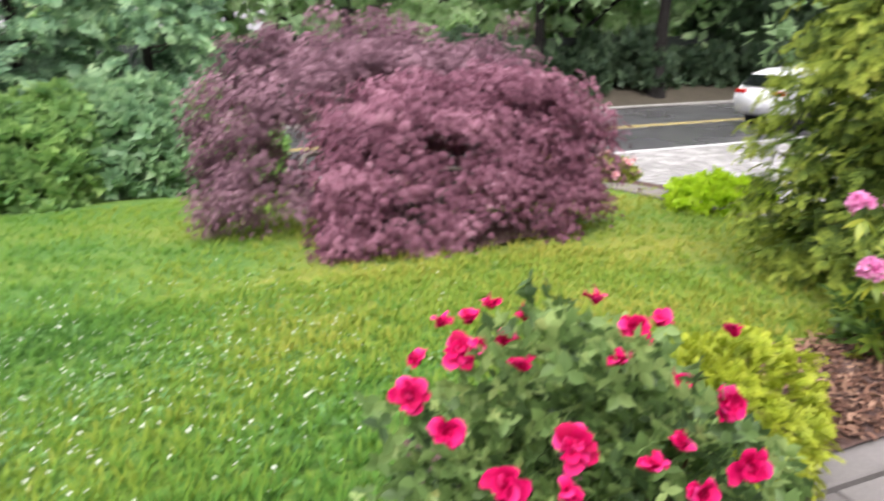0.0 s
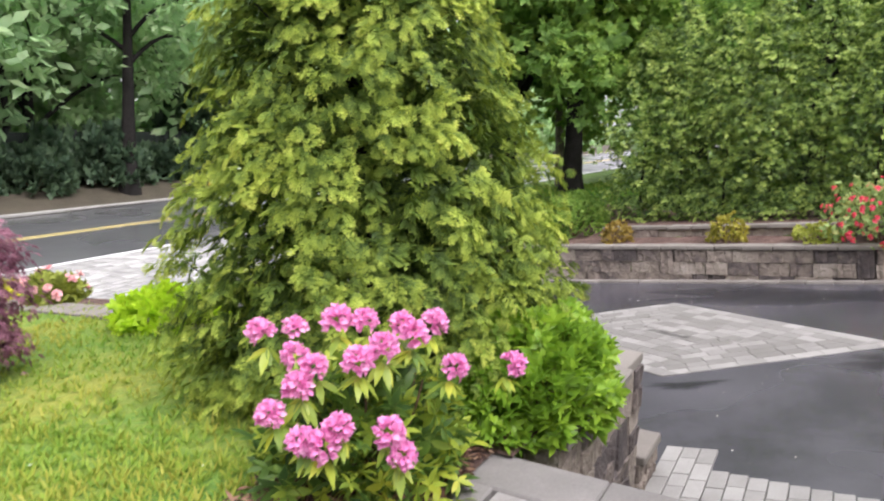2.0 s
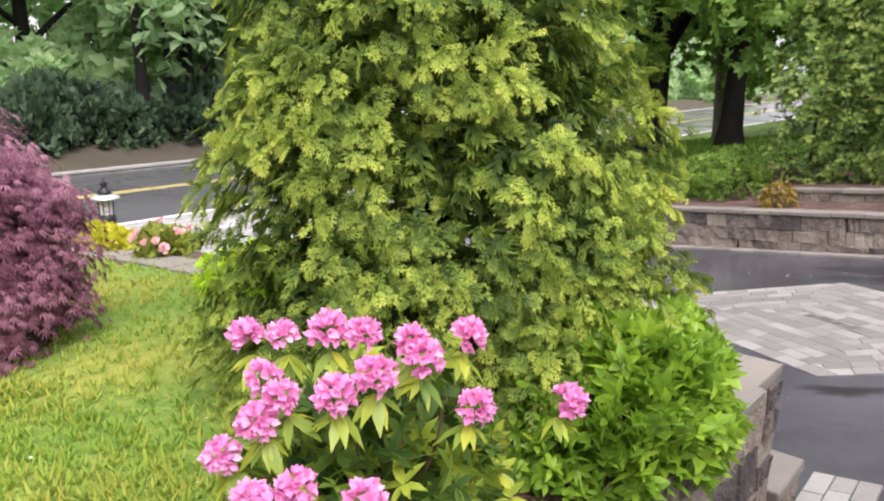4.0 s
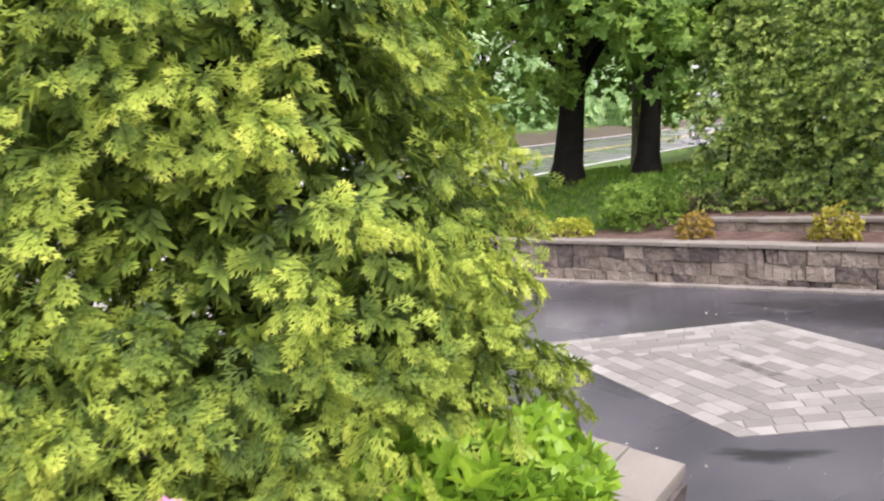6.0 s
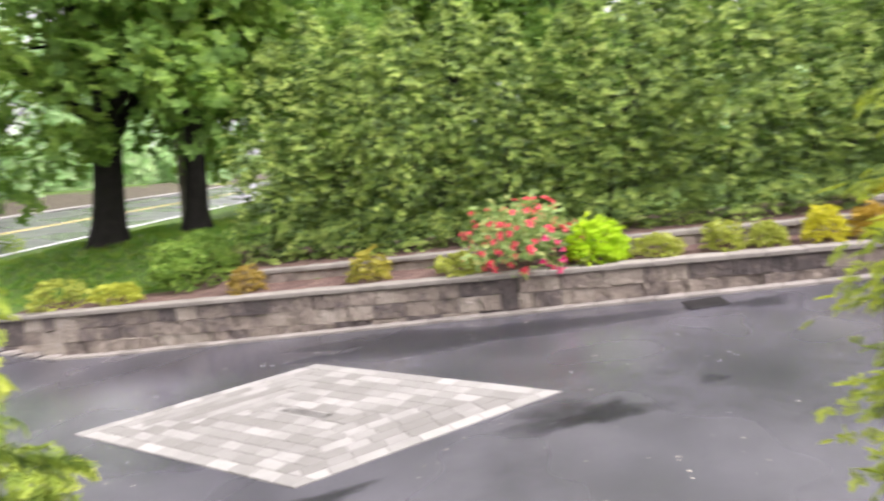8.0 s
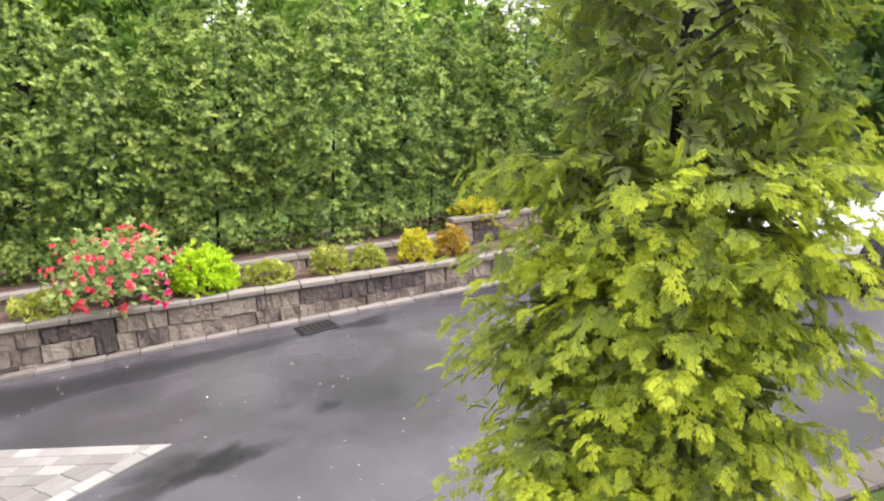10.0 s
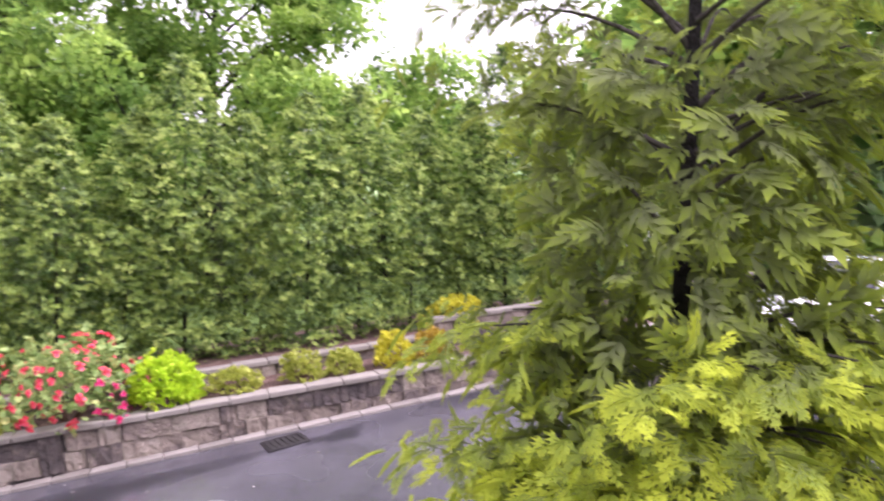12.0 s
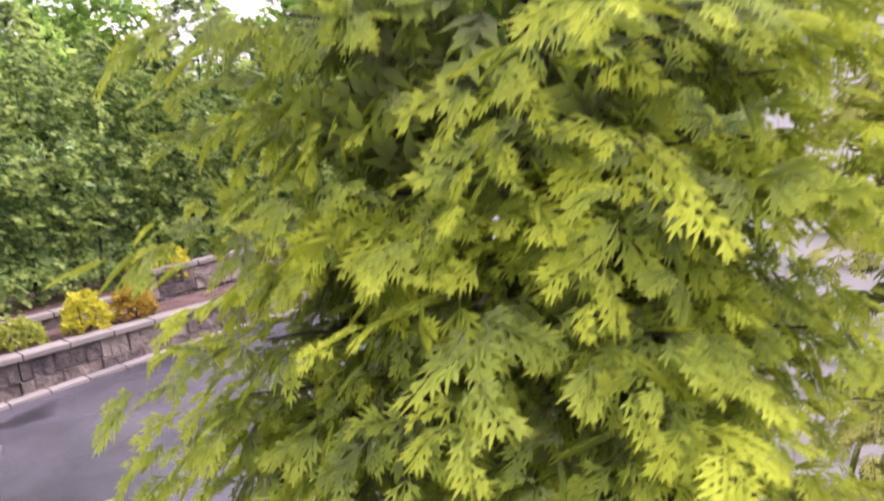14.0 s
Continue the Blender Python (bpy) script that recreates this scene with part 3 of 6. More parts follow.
def plume_sprays(base, axis, face, length, droop, per, r):
    """Flat drooping plumes: sprays set alternately along a bending twig. Gives place, way, face, plume number and step along it."""
    n = len(base)
    side = unit(np.cross(face, axis))
    out = [[], [], [], [], []]
    for k in range(per):
        u0 = 0.12 + 0.88 * k / max(1, per - 1)
        s = 0.0 if k == per - 1 else (-1.0 if k % 2 else 1.0)
        L = length[:, None]
        u = np.clip(u0 + r.normal(0, 0.07, n), 0.05, 1.0)
        w = u[:, None]
        p = base + axis * L * w - np.array([0, 0, 1.0]) * droop * L * w * w
        d = axis * (0.5 + 0.4 * w) + side * (s * (1.1 - 0.35 * u) * r.uniform(0.45, 1.15, n) + r.normal(0, 0.22, n))[:, None] - np.array([0, 0, 1.0]) * (droop * (0.3 + 1.1 * u) + r.normal(0, 0.24, n))[:, None]
        out[0].append(p + side * s * 0.02 * L)
        out[1].append(unit(d))
        out[2].append(unit(face + r.normal(0, 0.45, (n, 3))))
        out[3].append(np.arange(n))
        out[4].append(u)
    return [np.concatenate(o) for o in out]


def trunk_of(ob, height, trunk_r, lean, mat=None, sides=10):
    s = np.linspace(0, 1, 11)
    path = np.stack([lean[0] * s ** 1.5 + 0.03 * np.sin(5 * s), lean[1] * s ** 1.5 + 0.03 * (np.cos(4 * s) - 1), s * height * 0.97 - 0.1], -1)
    v, f = tube(path, trunk_r * (1 - 0.92 * s) * np.where(s < 0.05, 1.35, 1), sides)
    mesh_part("trunk", raw_mesh("trunk", v, f, mat or BARK_DARK, smooth=True), ob)
    return s, path


def conifer(name, label, at, height, radius, prof, plumes, per, length, templates, size, mat, group="", seed=0, trunk_r=0.1, lean=(0, 0), tone=(0.1, 0.5), split=False, core=0, core_t=None, low=1.3, bare=0.03, gaps=0.3, droop=0.35, face=None):
    """A dense thuja: trunk, limbs, inner sprays toned dark as shade, and drooping plumes in uneven hanging layers.
    prof: radius by height, both 0 to 1; face: the side with most plumes.
    """
    r = np.random.default_rng(seed)
    ob = thing(name, label, "tree", group, at=at)
    s, path = trunk_of(ob, height, trunk_r, lean)

    def axis_at(h):
        return np.stack([np.interp(h, s, path[:, 0]), np.interp(h, s, path[:, 1]), h * height], -1)

    h = bare + (1 - bare) * r.random(plumes) ** low
    a = r.uniform(0, 2 * np.pi, plumes)
    if face is not None:
        turn = r.random(plumes) < 0.72
        a[turn] = face + r.uniform(-1.75, 1.75, turn.sum())
    rope = np.sin(5 * a + 2.2 * np.sin(6 * h + seed) + seed) * np.sin(3.3 * height * h + 2 * a + 1.7 * seed)
    hole = np.clip((np.sin(6 * a + 3 * np.sin(7 * h) + 1.0 + seed) * np.sin(21 * h + 3 * a) - 0.25) / 0.75, 0, 1)
    lob = 1 + 0.07 * rope + r.normal(0, 0.035, plumes) - gaps * hole
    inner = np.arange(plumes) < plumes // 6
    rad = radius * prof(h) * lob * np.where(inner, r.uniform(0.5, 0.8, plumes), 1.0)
    out = np.stack([np.cos(a), np.sin(a), np.zeros(plumes)], -1)
    tan = np.stack([-np.sin(a), np.cos(a), np.zeros(plumes)], -1)
    L = length * r.uniform(0.7, 1.25, plumes) * np.clip(0.35 + prof(h), 0, 1)
    tip = axis_at(h) + out * rad[:, None]
    ax = unit(out * 0.85 + tan * r.normal(0, 0.42, plumes)[:, None] + np.array([0, 0, 1.0]) * r.normal(0.3, 0.28, plumes)[:, None])
    base = tip - ax * L[:, None] * 0.85
    nor = unit(out * 0.75 + np.array([0, 0, 0.75]) + r.normal(0, 0.28, (plumes, 3)))
    loc, dirs, fac, idx, u = plume_sprays(base, ax, nor, L, droop, per, r)
    # Inner plumes and hollows darker, bulges lighter: crown shade put into the tone.
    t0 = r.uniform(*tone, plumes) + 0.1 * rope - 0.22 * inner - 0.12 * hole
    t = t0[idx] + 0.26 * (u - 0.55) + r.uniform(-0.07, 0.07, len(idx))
    ch = []
    for i in r.choice(plumes, 36, replace=False):
        b = axis_at(h[i]) - np.array([0, 0, 0.35 * rad[i]])
        w = np.linspace(0, 1, 6)[:, None]
        ch.append(tube(b * (1 - w) + base[i] * w - np.array([0, 0, 0.12]) * rad[i] * np.sin(w * np.pi), trunk_r * np.linspace(0.16, 0.04, 6), 5))
    if split:
        for v, f in ch:
            mesh_part("limb", raw_mesh("limb", v, f, BARK, smooth=True), ob)
    else:
        v, f = join(ch)
        mesh_part("branchwork", raw_mesh("branchwork", v, f, BARK, smooth=True), ob, kind="stuff")
    if core:
        hc = bare + (1 - bare) * r.random(core) ** low
        ac = r.uniform(0, 2 * np.pi, core)
        rc = radius * prof(hc) * np.sqrt(r.uniform(0.05, 0.62, core))
        oc = np.stack([np.cos(ac), np.sin(ac), np.zeros(core)], -1)
        # The low tone stands for the shade deep in the crown.
        scatter("inner_sprays", core_t or INNER, axis_at(hc) + oc * rc[:, None], unit(oc + r.normal(0, 0.5, (core, 3))), unit(oc + [0, 0, 0.5] + r.normal(0, 0.4, (core, 3))), r.uniform(0.7, 1.3, core) * size * 1.3, r.uniform(-0.15, 0.12, core), mat, ob, "inner foliage darkened as shade within the crown")
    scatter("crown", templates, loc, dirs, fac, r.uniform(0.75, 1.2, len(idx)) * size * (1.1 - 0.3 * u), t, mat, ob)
    return ob


def open_conifer(name, label, at, height, prof, limbs, twigs, per, templates, size, mat, seed=0, trunk_r=0.04, lean=(0, 0), full=0.55, tone=(0.25, 0.75), core=0, droop=0.4, face=None, lush=0.62, dull=0.4):
    """A young loose thuja: ascending limbs from the trunk, twigs along each limb bearing flat plumes; full below, thin and dull above. prof: reach in metres by height 0 to 1."""
    r = np.random.default_rng(seed)
    ob = thing(name, label, "tree", at=at)
    s, path = trunk_of(ob, height, trunk_r, lean)
    B, A, N, LEN, H, REACH = [], [], [], [], [], []
    for i in range(limbs):
        low = r.random() < lush
        h = r.uniform(0.03, full) if low else r.uniform(full - 0.12, 0.95)
        az = i * 2.39996 + r.uniform(-0.3, 0.3)
        if face is not None:
            az = face + (r.uniform(-1.9, 1.9) if low else math.pi + r.uniform(-2.3, 2.3)) if r.random() < (0.75 if low else 0.9) else az
        reach = prof(h) * r.uniform(0.7, 1.02)
        out = np.array([math.cos(az), math.sin(az), 0.0])
        rise = reach * (r.uniform(0.05, 0.4) if low else r.uniform(0.2, 0.75))
        b = np.array([np.interp(h, s, path[:, 0]), np.interp(h, s, path[:, 1]), h * height - 0.25 * rise])
        w = np.linspace(0, 1, 8)[:, None]
        pth = b + out * reach * w + np.array([0, 0, 1.0]) * rise * np.sin(w * 1.75) * 0.95
        v, f = tube(pth, trunk_r * np.linspace(0.2, 0.05, 8), 6)
        mesh_part("limb", raw_mesh("limb", v, f, BARK, smooth=True), ob)
        tan = np.array([-out[1], out[0], 0.0])
        for k in range(twigs):
            u = 0.3 + 0.7 * (k + r.uniform(-0.2, 0.2)) / (twigs - 1)
            if not low and (r.random() < 0.15 or u < 0.42):
                continue
            p = np.array([np.interp(u, w[:, 0], pth[:, j]) for j in range(3)])
            sd = 0.0 if k == twigs - 1 else (1 if k % 2 else -1)
            ax = unit(out * 0.8 + tan * (sd * r.uniform(0.5, 1.1) + r.normal(0, 0.15)) + np.array([0, 0, r.normal(0.12 if low else 0.35, 0.2)]))
            B.append(p)
            A.append(ax)
            N.append(unit(np.array([0, 0, 0.9]) + out * 0.5 + r.normal(0, 0.25, 3)))
            LEN.append(r.uniform(0.13, 0.24) * (1.0 if low else 1.15))
            H.append(h)
            REACH.append(u)
    B, A, N, LEN, H, REACH = (np.array(x) for x in (B, A, N, LEN, H, REACH))
    loc, dirs, fac, idx, u = plume_sprays(B, A, N, LEN, droop, per, r)
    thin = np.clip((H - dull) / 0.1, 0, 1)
    # Tone rises outward along lower limbs: inner shade put into the colour.
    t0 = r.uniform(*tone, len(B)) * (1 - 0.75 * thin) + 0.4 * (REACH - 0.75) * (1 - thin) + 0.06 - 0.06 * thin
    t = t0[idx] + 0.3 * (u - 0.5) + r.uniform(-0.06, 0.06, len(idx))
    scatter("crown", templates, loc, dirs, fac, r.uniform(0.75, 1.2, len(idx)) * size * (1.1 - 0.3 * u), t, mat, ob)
    if core:
        hc = r.uniform(0.0, full + 0.15, core)
        ac = r.uniform(0, 2 * np.pi, core)
        oc = np.stack([np.cos(ac), np.sin(ac), np.zeros(core)], -1)
        rc = np.array([prof(x) for x in hc]) * np.sqrt(r.uniform(0.03, 0.5, core))
        ctr = np.stack([np.interp(hc, s, path[:, 0]), np.interp(hc, s, path[:, 1]), hc * height], -1)
        # Low tone paints the shade round the trunk.
        scatter("inner_sprays", INNER, ctr + oc * rc[:, None], unit(oc + r.normal(0, 0.5, (core, 3))), unit(oc + [0, 0, 0.5] + r.normal(0, 0.4, (core, 3))), r.uniform(0.7, 1.3, core) * size * 1.3, r.uniform(-0.1, 0.15, core), mat, ob, "inner foliage darkened as shade round the trunk")
    return ob


def broad_tree(name, label, at, height, crown_r, n, size, mat, bark, trunk_r, group="", seed=0, clear=0.3, templates=None, limbs=9, tone=(0.1, 0.55), lean=(0, 0), low=0.0):
    """A broadleaf tree: flared trunk, forking limbs, leaf tufts in uneven masses with gaps between."""
    r = np.random.default_rng(seed + 100)
    ob = thing(name, label, "tree", group, at=at)
    s = np.linspace(0, 1, 12)
    top = height * 0.8
    path = np.stack([lean[0] * s + 0.12 * np.sin(3 * s + seed), lean[1] * s + 0.1 * np.cos(4 * s + seed) - 0.1, s * top - 0.25], -1)
    path[:, :2] -= path[0, :2]
    flare = 1 + 0.6 * np.exp(-s * 26)
    v, f = tube(path, trunk_r * (1 - 0.85 * s) * flare, 14)
    mesh_part("trunk", raw_mesh("trunk", v, f, bark, smooth=True), ob)
    ends, ch = [], []
    for i in range(limbs):
        u0 = clear + (0.95 - clear) * (i + r.uniform(0, 0.6)) / limbs
        b = np.array([np.interp(u0, s, path[:, k]) for k in range(3)])
        a = i * 2.4 + r.uniform(-0.4, 0.4)
        l = crown_r * (1.05 - 0.5 * u0) * r.uniform(0.8, 1.1)
        e = b + np.array([math.cos(a) * l, math.sin(a) * l, l * r.uniform(0.25, 0.7)])
        u = np.linspace(0, 1, 7)[:, None]
        pth = b * (1 - u) + e * u + np.array([0, 0, 0.18 * l]) * np.sin(u * np.pi)
        r0 = trunk_r * (1 - 0.8 * u0) * 0.5
        ch.append(tube(pth, np.linspace(r0, r0 * 0.15, 7), 7))
        ends += [pth[k] for k in (3, 4, 5, 6)]
        for _ in range(3):
            k = r.integers(2, 6)
            e2 = pth[k] + unit(r.normal(0, 1, 3) + np.array([math.cos(a), math.sin(a), 0.3])) * l * r.uniform(0.3, 0.6)
            w = np.linspace(0, 1, 4)[:, None]
            p2 = pth[k] * (1 - w) + e2 * w
            ch.append(tube(p2, np.linspace(r0 * 0.4, r0 * 0.08, 4), 5))
            ends += [p2[2], p2[3]]
    v, f = join(ch)
    mesh_part("branchwork", raw_mesh("branchwork", v, f, bark, smooth=True), ob)
    ends = np.array(ends + [path[-1], path[-1] + np.array([0, 0, height * 0.12])])
    if low:
        k = r.integers(0, len(ends), int(len(ends) * 0.5))
        ends = np.concatenate([ends, ends[k] - np.array([0, 0, 1.0]) * r.uniform(0.3, low, len(k))[:, None]])
    idx = r.integers(0, len(ends), n)
    mass = r.uniform(0.5, 1.0, len(ends)) * crown_r * 0.27
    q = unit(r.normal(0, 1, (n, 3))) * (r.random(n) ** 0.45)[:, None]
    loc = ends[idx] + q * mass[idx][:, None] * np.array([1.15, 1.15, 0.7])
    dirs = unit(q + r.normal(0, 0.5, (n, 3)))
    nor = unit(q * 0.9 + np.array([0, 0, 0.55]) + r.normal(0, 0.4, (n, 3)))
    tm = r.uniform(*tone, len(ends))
    # Upper leaves of each mass lighter: light from above put into the tone.
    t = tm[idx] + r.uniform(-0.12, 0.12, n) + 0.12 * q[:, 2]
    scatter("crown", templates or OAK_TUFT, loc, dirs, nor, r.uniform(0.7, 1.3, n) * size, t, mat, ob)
    return ob

# ---- the lie of the land ----
ROAD_Z = -0.25


def sm(a, b, x):
    t = min(1.0, max(0.0, (x - a) / (b - a)))
    return t * t * (3 - 2 * t)


def wall_x(y):
    """Front face of the lower wall along the far side of the drive."""
    return 14.25 + 0.18 * (y - 0.9)


def drive_z(x, y):
    yy = min(max(y, -6.0), 7.0)
    z = 0.0503 * (min(x, 16) - 9.54) - 0.1558 * (yy - 1.325)
    return z + (ROAD_Z - 0.02 - z) * sm(5.5, 13.5, y)


def lawn_z(x, y):
    z = 1.05 - 0.09 * max(0.0, y - 2.2)
    return z + (ROAD_Z - z) * sm(11.0, 14.0, y)


def wall_top(y):
    """Top of the lower wall, which falls a little less than the drive."""
    return 0.80 - 0.118 * (min(max(y, -14), 8.0) - 1.43)


def upper_top(y):
    """Top of the upper wall, in front of the hedge."""
    return 0.78 - 0.117 * (max(y, -14) - 3.5)


def back_z(x, y):
    """Behind the walls: the bed, the hedge's terrace, then grass down to the road."""
    w = wall_x(y)
    z = wall_top(y) - 0.05
    z += (upper_top(y) - 0.04 - z) * sm(0.95, 1.15, x - w) * (1 - sm(3.9, 4.9, y)) + 0.75 * sm(1.0, 4.0, x - w) * sm(3.0, 6.0, y)
    return z + (ROAD_Z - z) * sm(9.0 - 0.9 * sm(17, 21, x), 13.9 - 1.6 * sm(17, 21, x), y)


def land_z(x, y):
    if y > 13.9:
        return ROAD_Z - 0.03 + 0.55 * sm(22.3, 25.0, y) + 1.2 * sm(26, 60, y)
    if 5.22 < x < 7.4 and -0.35 < y < 1.5:
        return -0.4
    if -4.0 < x < 5.22 and -3.0 < y < 1.45:
        return 0.9
    if x < (7.04 if y < 5.0 else 7.4):
        return lawn_z(x, y) if y > -20 else 1.05
    if x < wall_x(y) + 0.3:
        return drive_z(x, y) - 0.03
    return back_z(x, y)


def grid_mesh(name, xs, ys, zf, mat, keep=None, tone=None):
    xs, ys = list(xs), list(ys)
    v = [(x, y, zf(x, y)) for y in ys for x in xs]
    n = len(xs)
    f = [(j * n + i, j * n + i + 1, (j + 1) * n + i + 1, (j + 1) * n + i) for j in range(len(ys) - 1) for i in range(n - 1)
         if keep is None or keep((xs[i] + xs[i + 1]) / 2, (ys[j] + ys[j + 1]) / 2)]
    return raw_mesh(name, v, f, mat, [tone(x, y) for y in ys for x in xs] if tone else None, smooth=True)


def spaced(a, b, step):
    return list(np.linspace(a, b, max(2, int(round((b - a) / step)) + 1)))


gx = [-600, -250, -100, -50, -25, -14] + spaced(-9, 26, 0.175) + [30, 40, 60, 110, 260, 600]
gy = [-600, -250, -100, -50, -25] + spaced(-14, 26, 0.2) + [30, 36, 44, 60, 110, 260, 600]
ground = tagged(mesh_part("ground", grid_mesh("ground", gx, gy, land_z, GROUND)), "grassy ground sloping from the house to the road", "ground", kind="structure")

lawn = tagged(mesh_part("lawn", grid_mesh("lawn", spaced(-9, 7.25, 0.25), spaced(1.2, 13.6, 0.25), lambda x, y: lawn_z(x, y) + 0.012 + 0.012 * math.sin(x * 2.1) * math.cos(y * 1.7), TURF, lambda x, y: (x < 1.9 or y > 1.9) and (x < 6.9), lambda x, y: 0.16 * sm(0.8, 3.8, x + 0.6 * (min(y, 5.2) - 4) + 0.5 * math.sin(y * 1.7)) + 0.07 * math.sin(x * 1.9 + 1) * math.sin(y * 2.3) - 0.03)),
              "mown green front lawn with clover and yellowed patches", "lawn", kind="structure")
drive = tagged(mesh_part("driveway", grid_mesh("driveway", [7.5 + (14.3 - 7.5) * i / 30 for i in range(31)], spaced(-14, 9.0, 0.3), lambda x, y: drive_z(7.5 + (x - 7.5) * (wall_x(y) + 0.12 - 7.5) / 6.8, y), ASPHALT)),
               "damp dark asphalt driveway with faint stains", "driveway", kind="structure")
for v in drive.data.vertices:
    x = 7.5 + (v.co.x - 7.5) * (wall_x(v.co.y) + 0.12 - 7.5) / 6.8
    v.co.x = x
    v.co.z = drive_z(x, v.co.y)
road = tagged(mesh_part("road", grid_mesh("road", spaced(-160, 200, 6), [13.9, 15, 16.4, 17.8, 19.2, 20.6, 22.0], lambda x, y: ROAD_Z + 0.012 - 0.004 * abs(y - 18), ROAD)), "two-lane asphalt road behind the front gardens", "road", kind="structure")
for nm, y0, w, m, lb in (("edge_line", 14.05, 0.13, LINE_W, "white painted edge line"), ("centre_line", 17.62, 0.11, LINE_Y, "yellow painted centre line"), ("centre_line", 17.85, 0.11, LINE_Y, "yellow painted centre line")):
    zz = ROAD_Z + 0.0165 - 0.004 * abs(y0 - 18)
    part(nm, box_bm(-160, 200, y0, y0 + w, zz - 0.004, zz), m, road, lb)
verge = tagged(mesh_part("verge", grid_mesh("verge", spaced(-60, 120, 3), [21.9, 22.2, 22.5, 23.2, 24.2, 25.2], lambda x, y: land_z(x, y) + 0.05 + 0.02 * math.sin(x * 1.3 + y), SOIL)), "bare brown verge beyond the road", "verge", kind="structure")
part("kerb", box_bm(-60, 120, 21.95, 22.1, ROAD_Z - 0.1, ROAD_Z + 0.1, 0.02), CURB, verge, "low grey kerb")

apron = tagged(mesh_part("apron", grid_mesh("apron", spaced(7.5, 15.8, 0.3), spaced(9.0, 13.9, 0.3), lambda x, y: drive_z(x, y) + 0.012, MORTAR)), "pale grey paved apron where the drive meets the road", "pavement", kind="structure")
av, af, at_ = [], [], []
rnd = random.Random(23)
y = 9.0
while y < 13.85:
    x = 7.5 - rnd.uniform(0, 0.3)
    while x < 15.75:
        w = rnd.choice((0.3, 0.4, 0.5))
        o, tn = len(av), rnd.choice((0.0, 0.05, 0.1, 0.28))
        for e, dz in ((0.004, 0.0), (0.01, 0.026)):
            av += [(px, py, drive_z(px, py) + dz) for px, py in ((max(x, 7.5) + e, y + e), (x + w - e, y + e), (x + w - e, y + 0.2 - e), (max(x, 7.5) + e, y + 0.2 - e))]
        af += [(o + j, o + (j + 1) % 4, o + 4 + (j + 1) % 4, o + 4 + j) for j in range(4)] + [(o + 4, o + 5, o + 6, o + 7)]
        at_ += [tn] * 8
        x += w
    y += 0.2
mesh_part("paving", raw_mesh("paving", av, af, APRON, at_), apron, "pale grey pavers in running courses", kind="stuff")

# ---- camera side: house, walkway, stairs ----
WALK_Z = 1.06

# lap-sided house whose front runs along the walkway
house = thing("house", "white lap-sided house front and corner beside the walkway", "house")
H_X, H_Y, LAP = 6.31, -3.05, 0.115
part("wall", box_bm(-6.0, H_X, H_Y - 7.5, H_Y, 0.6, 5.6), SIDING, house, "white wall behind the siding")
lap_bm = bmesh.new()
vs = [lap_bm.verts.new(c) for c in ((-6, 0.003, LAP + 0.01), (-6, 0.02, 0), (-6, 0.0, 0), (H_X - 0.09, 0.003, LAP + 0.01), (H_X - 0.09, 0.02, 0), (H_X - 0.09, 0.0, 0))]
for q in ((0, 1, 4, 3), (1, 2, 5, 4), (0, 2, 1), (3, 4, 5)):
    lap_bm.faces.new([vs[i] for i in q])
first = part("siding_board", lap_bm, SIDING, house)
first.location = (0, H_Y, 1.0)
for i in range(1, 38):
    mesh_part("siding_board", first.data, house, loc=(0, H_Y, 1.0 + i * LAP))
for i in range(38):
    o = mesh_part("siding_board", first.data, house, loc=(H_X, H_Y - 0.09 - 6.2, 1.0 + i * LAP))
    o.matrix_basis = Matrix.Translation((H_X, H_Y - 6.2, 1.0 + i * LAP)) @ Matrix.Rotation(radians(-90), 4, "Z") @ Matrix.Diagonal((0.98, 1, 1, 1))
part("corner_board", box_bm(H_X - 0.1, H_X + 0.03, H_Y - 0.1, H_Y + 0.03, 0.6, 5.4, 0.006), TRIM, house, "white painted corner board")
roof_bm = bmesh.new()
vs = [roof_bm.verts.new(c) for c in ((-6.4, H_Y + 0.45, 5.35), (H_X + 0.4, H_Y + 0.45, 5.35), (H_X + 0.4, H_Y - 3.75, 7.4), (-6.4, H_Y - 3.75, 7.4), (H_X + 0.4, H_Y - 8, 5.35), (-6.4, H_Y - 8, 5.35))]
roof_bm.faces.new([vs[0], vs[1], vs[2], vs[3]])
roof_bm.faces.new([vs[3], vs[2], vs[4], vs[5]])
bmesh.ops.solidify(roof_bm, geom=roof_bm.faces[:], thickness=0.14)
part("roof", roof_bm, ROOF, house, "grey shingled roof")

# ---- walkway, stairs and their cheek wall ----
walkway = tagged(mesh_part("walkway", grid_mesh("walkway", [-4, 5.2], [-3.0, 1.5], lambda x, y: WALK_Z - 0.05, MORTAR)), "grey paved walkway along the house front", "walkway", kind="structure")
rnd = random.Random(4)


def slab_mesh(lx, ly, lz, bev=0.008, jit=0.002, seed=0):
    bm = box_bm(-lx / 2, lx / 2, -ly / 2, ly / 2, -lz, 0, bev)
    r = random.Random(seed)
    for v in bm.verts:
        v.co += Vector((r.uniform(-1, 1), r.uniform(-1, 1), r.uniform(-1, 1))) * jit
    me = bpy.data.meshes.new("slab")
    bm.to_mesh(me)
    bm.free()
    me.materials.append(FLAG)
    return me


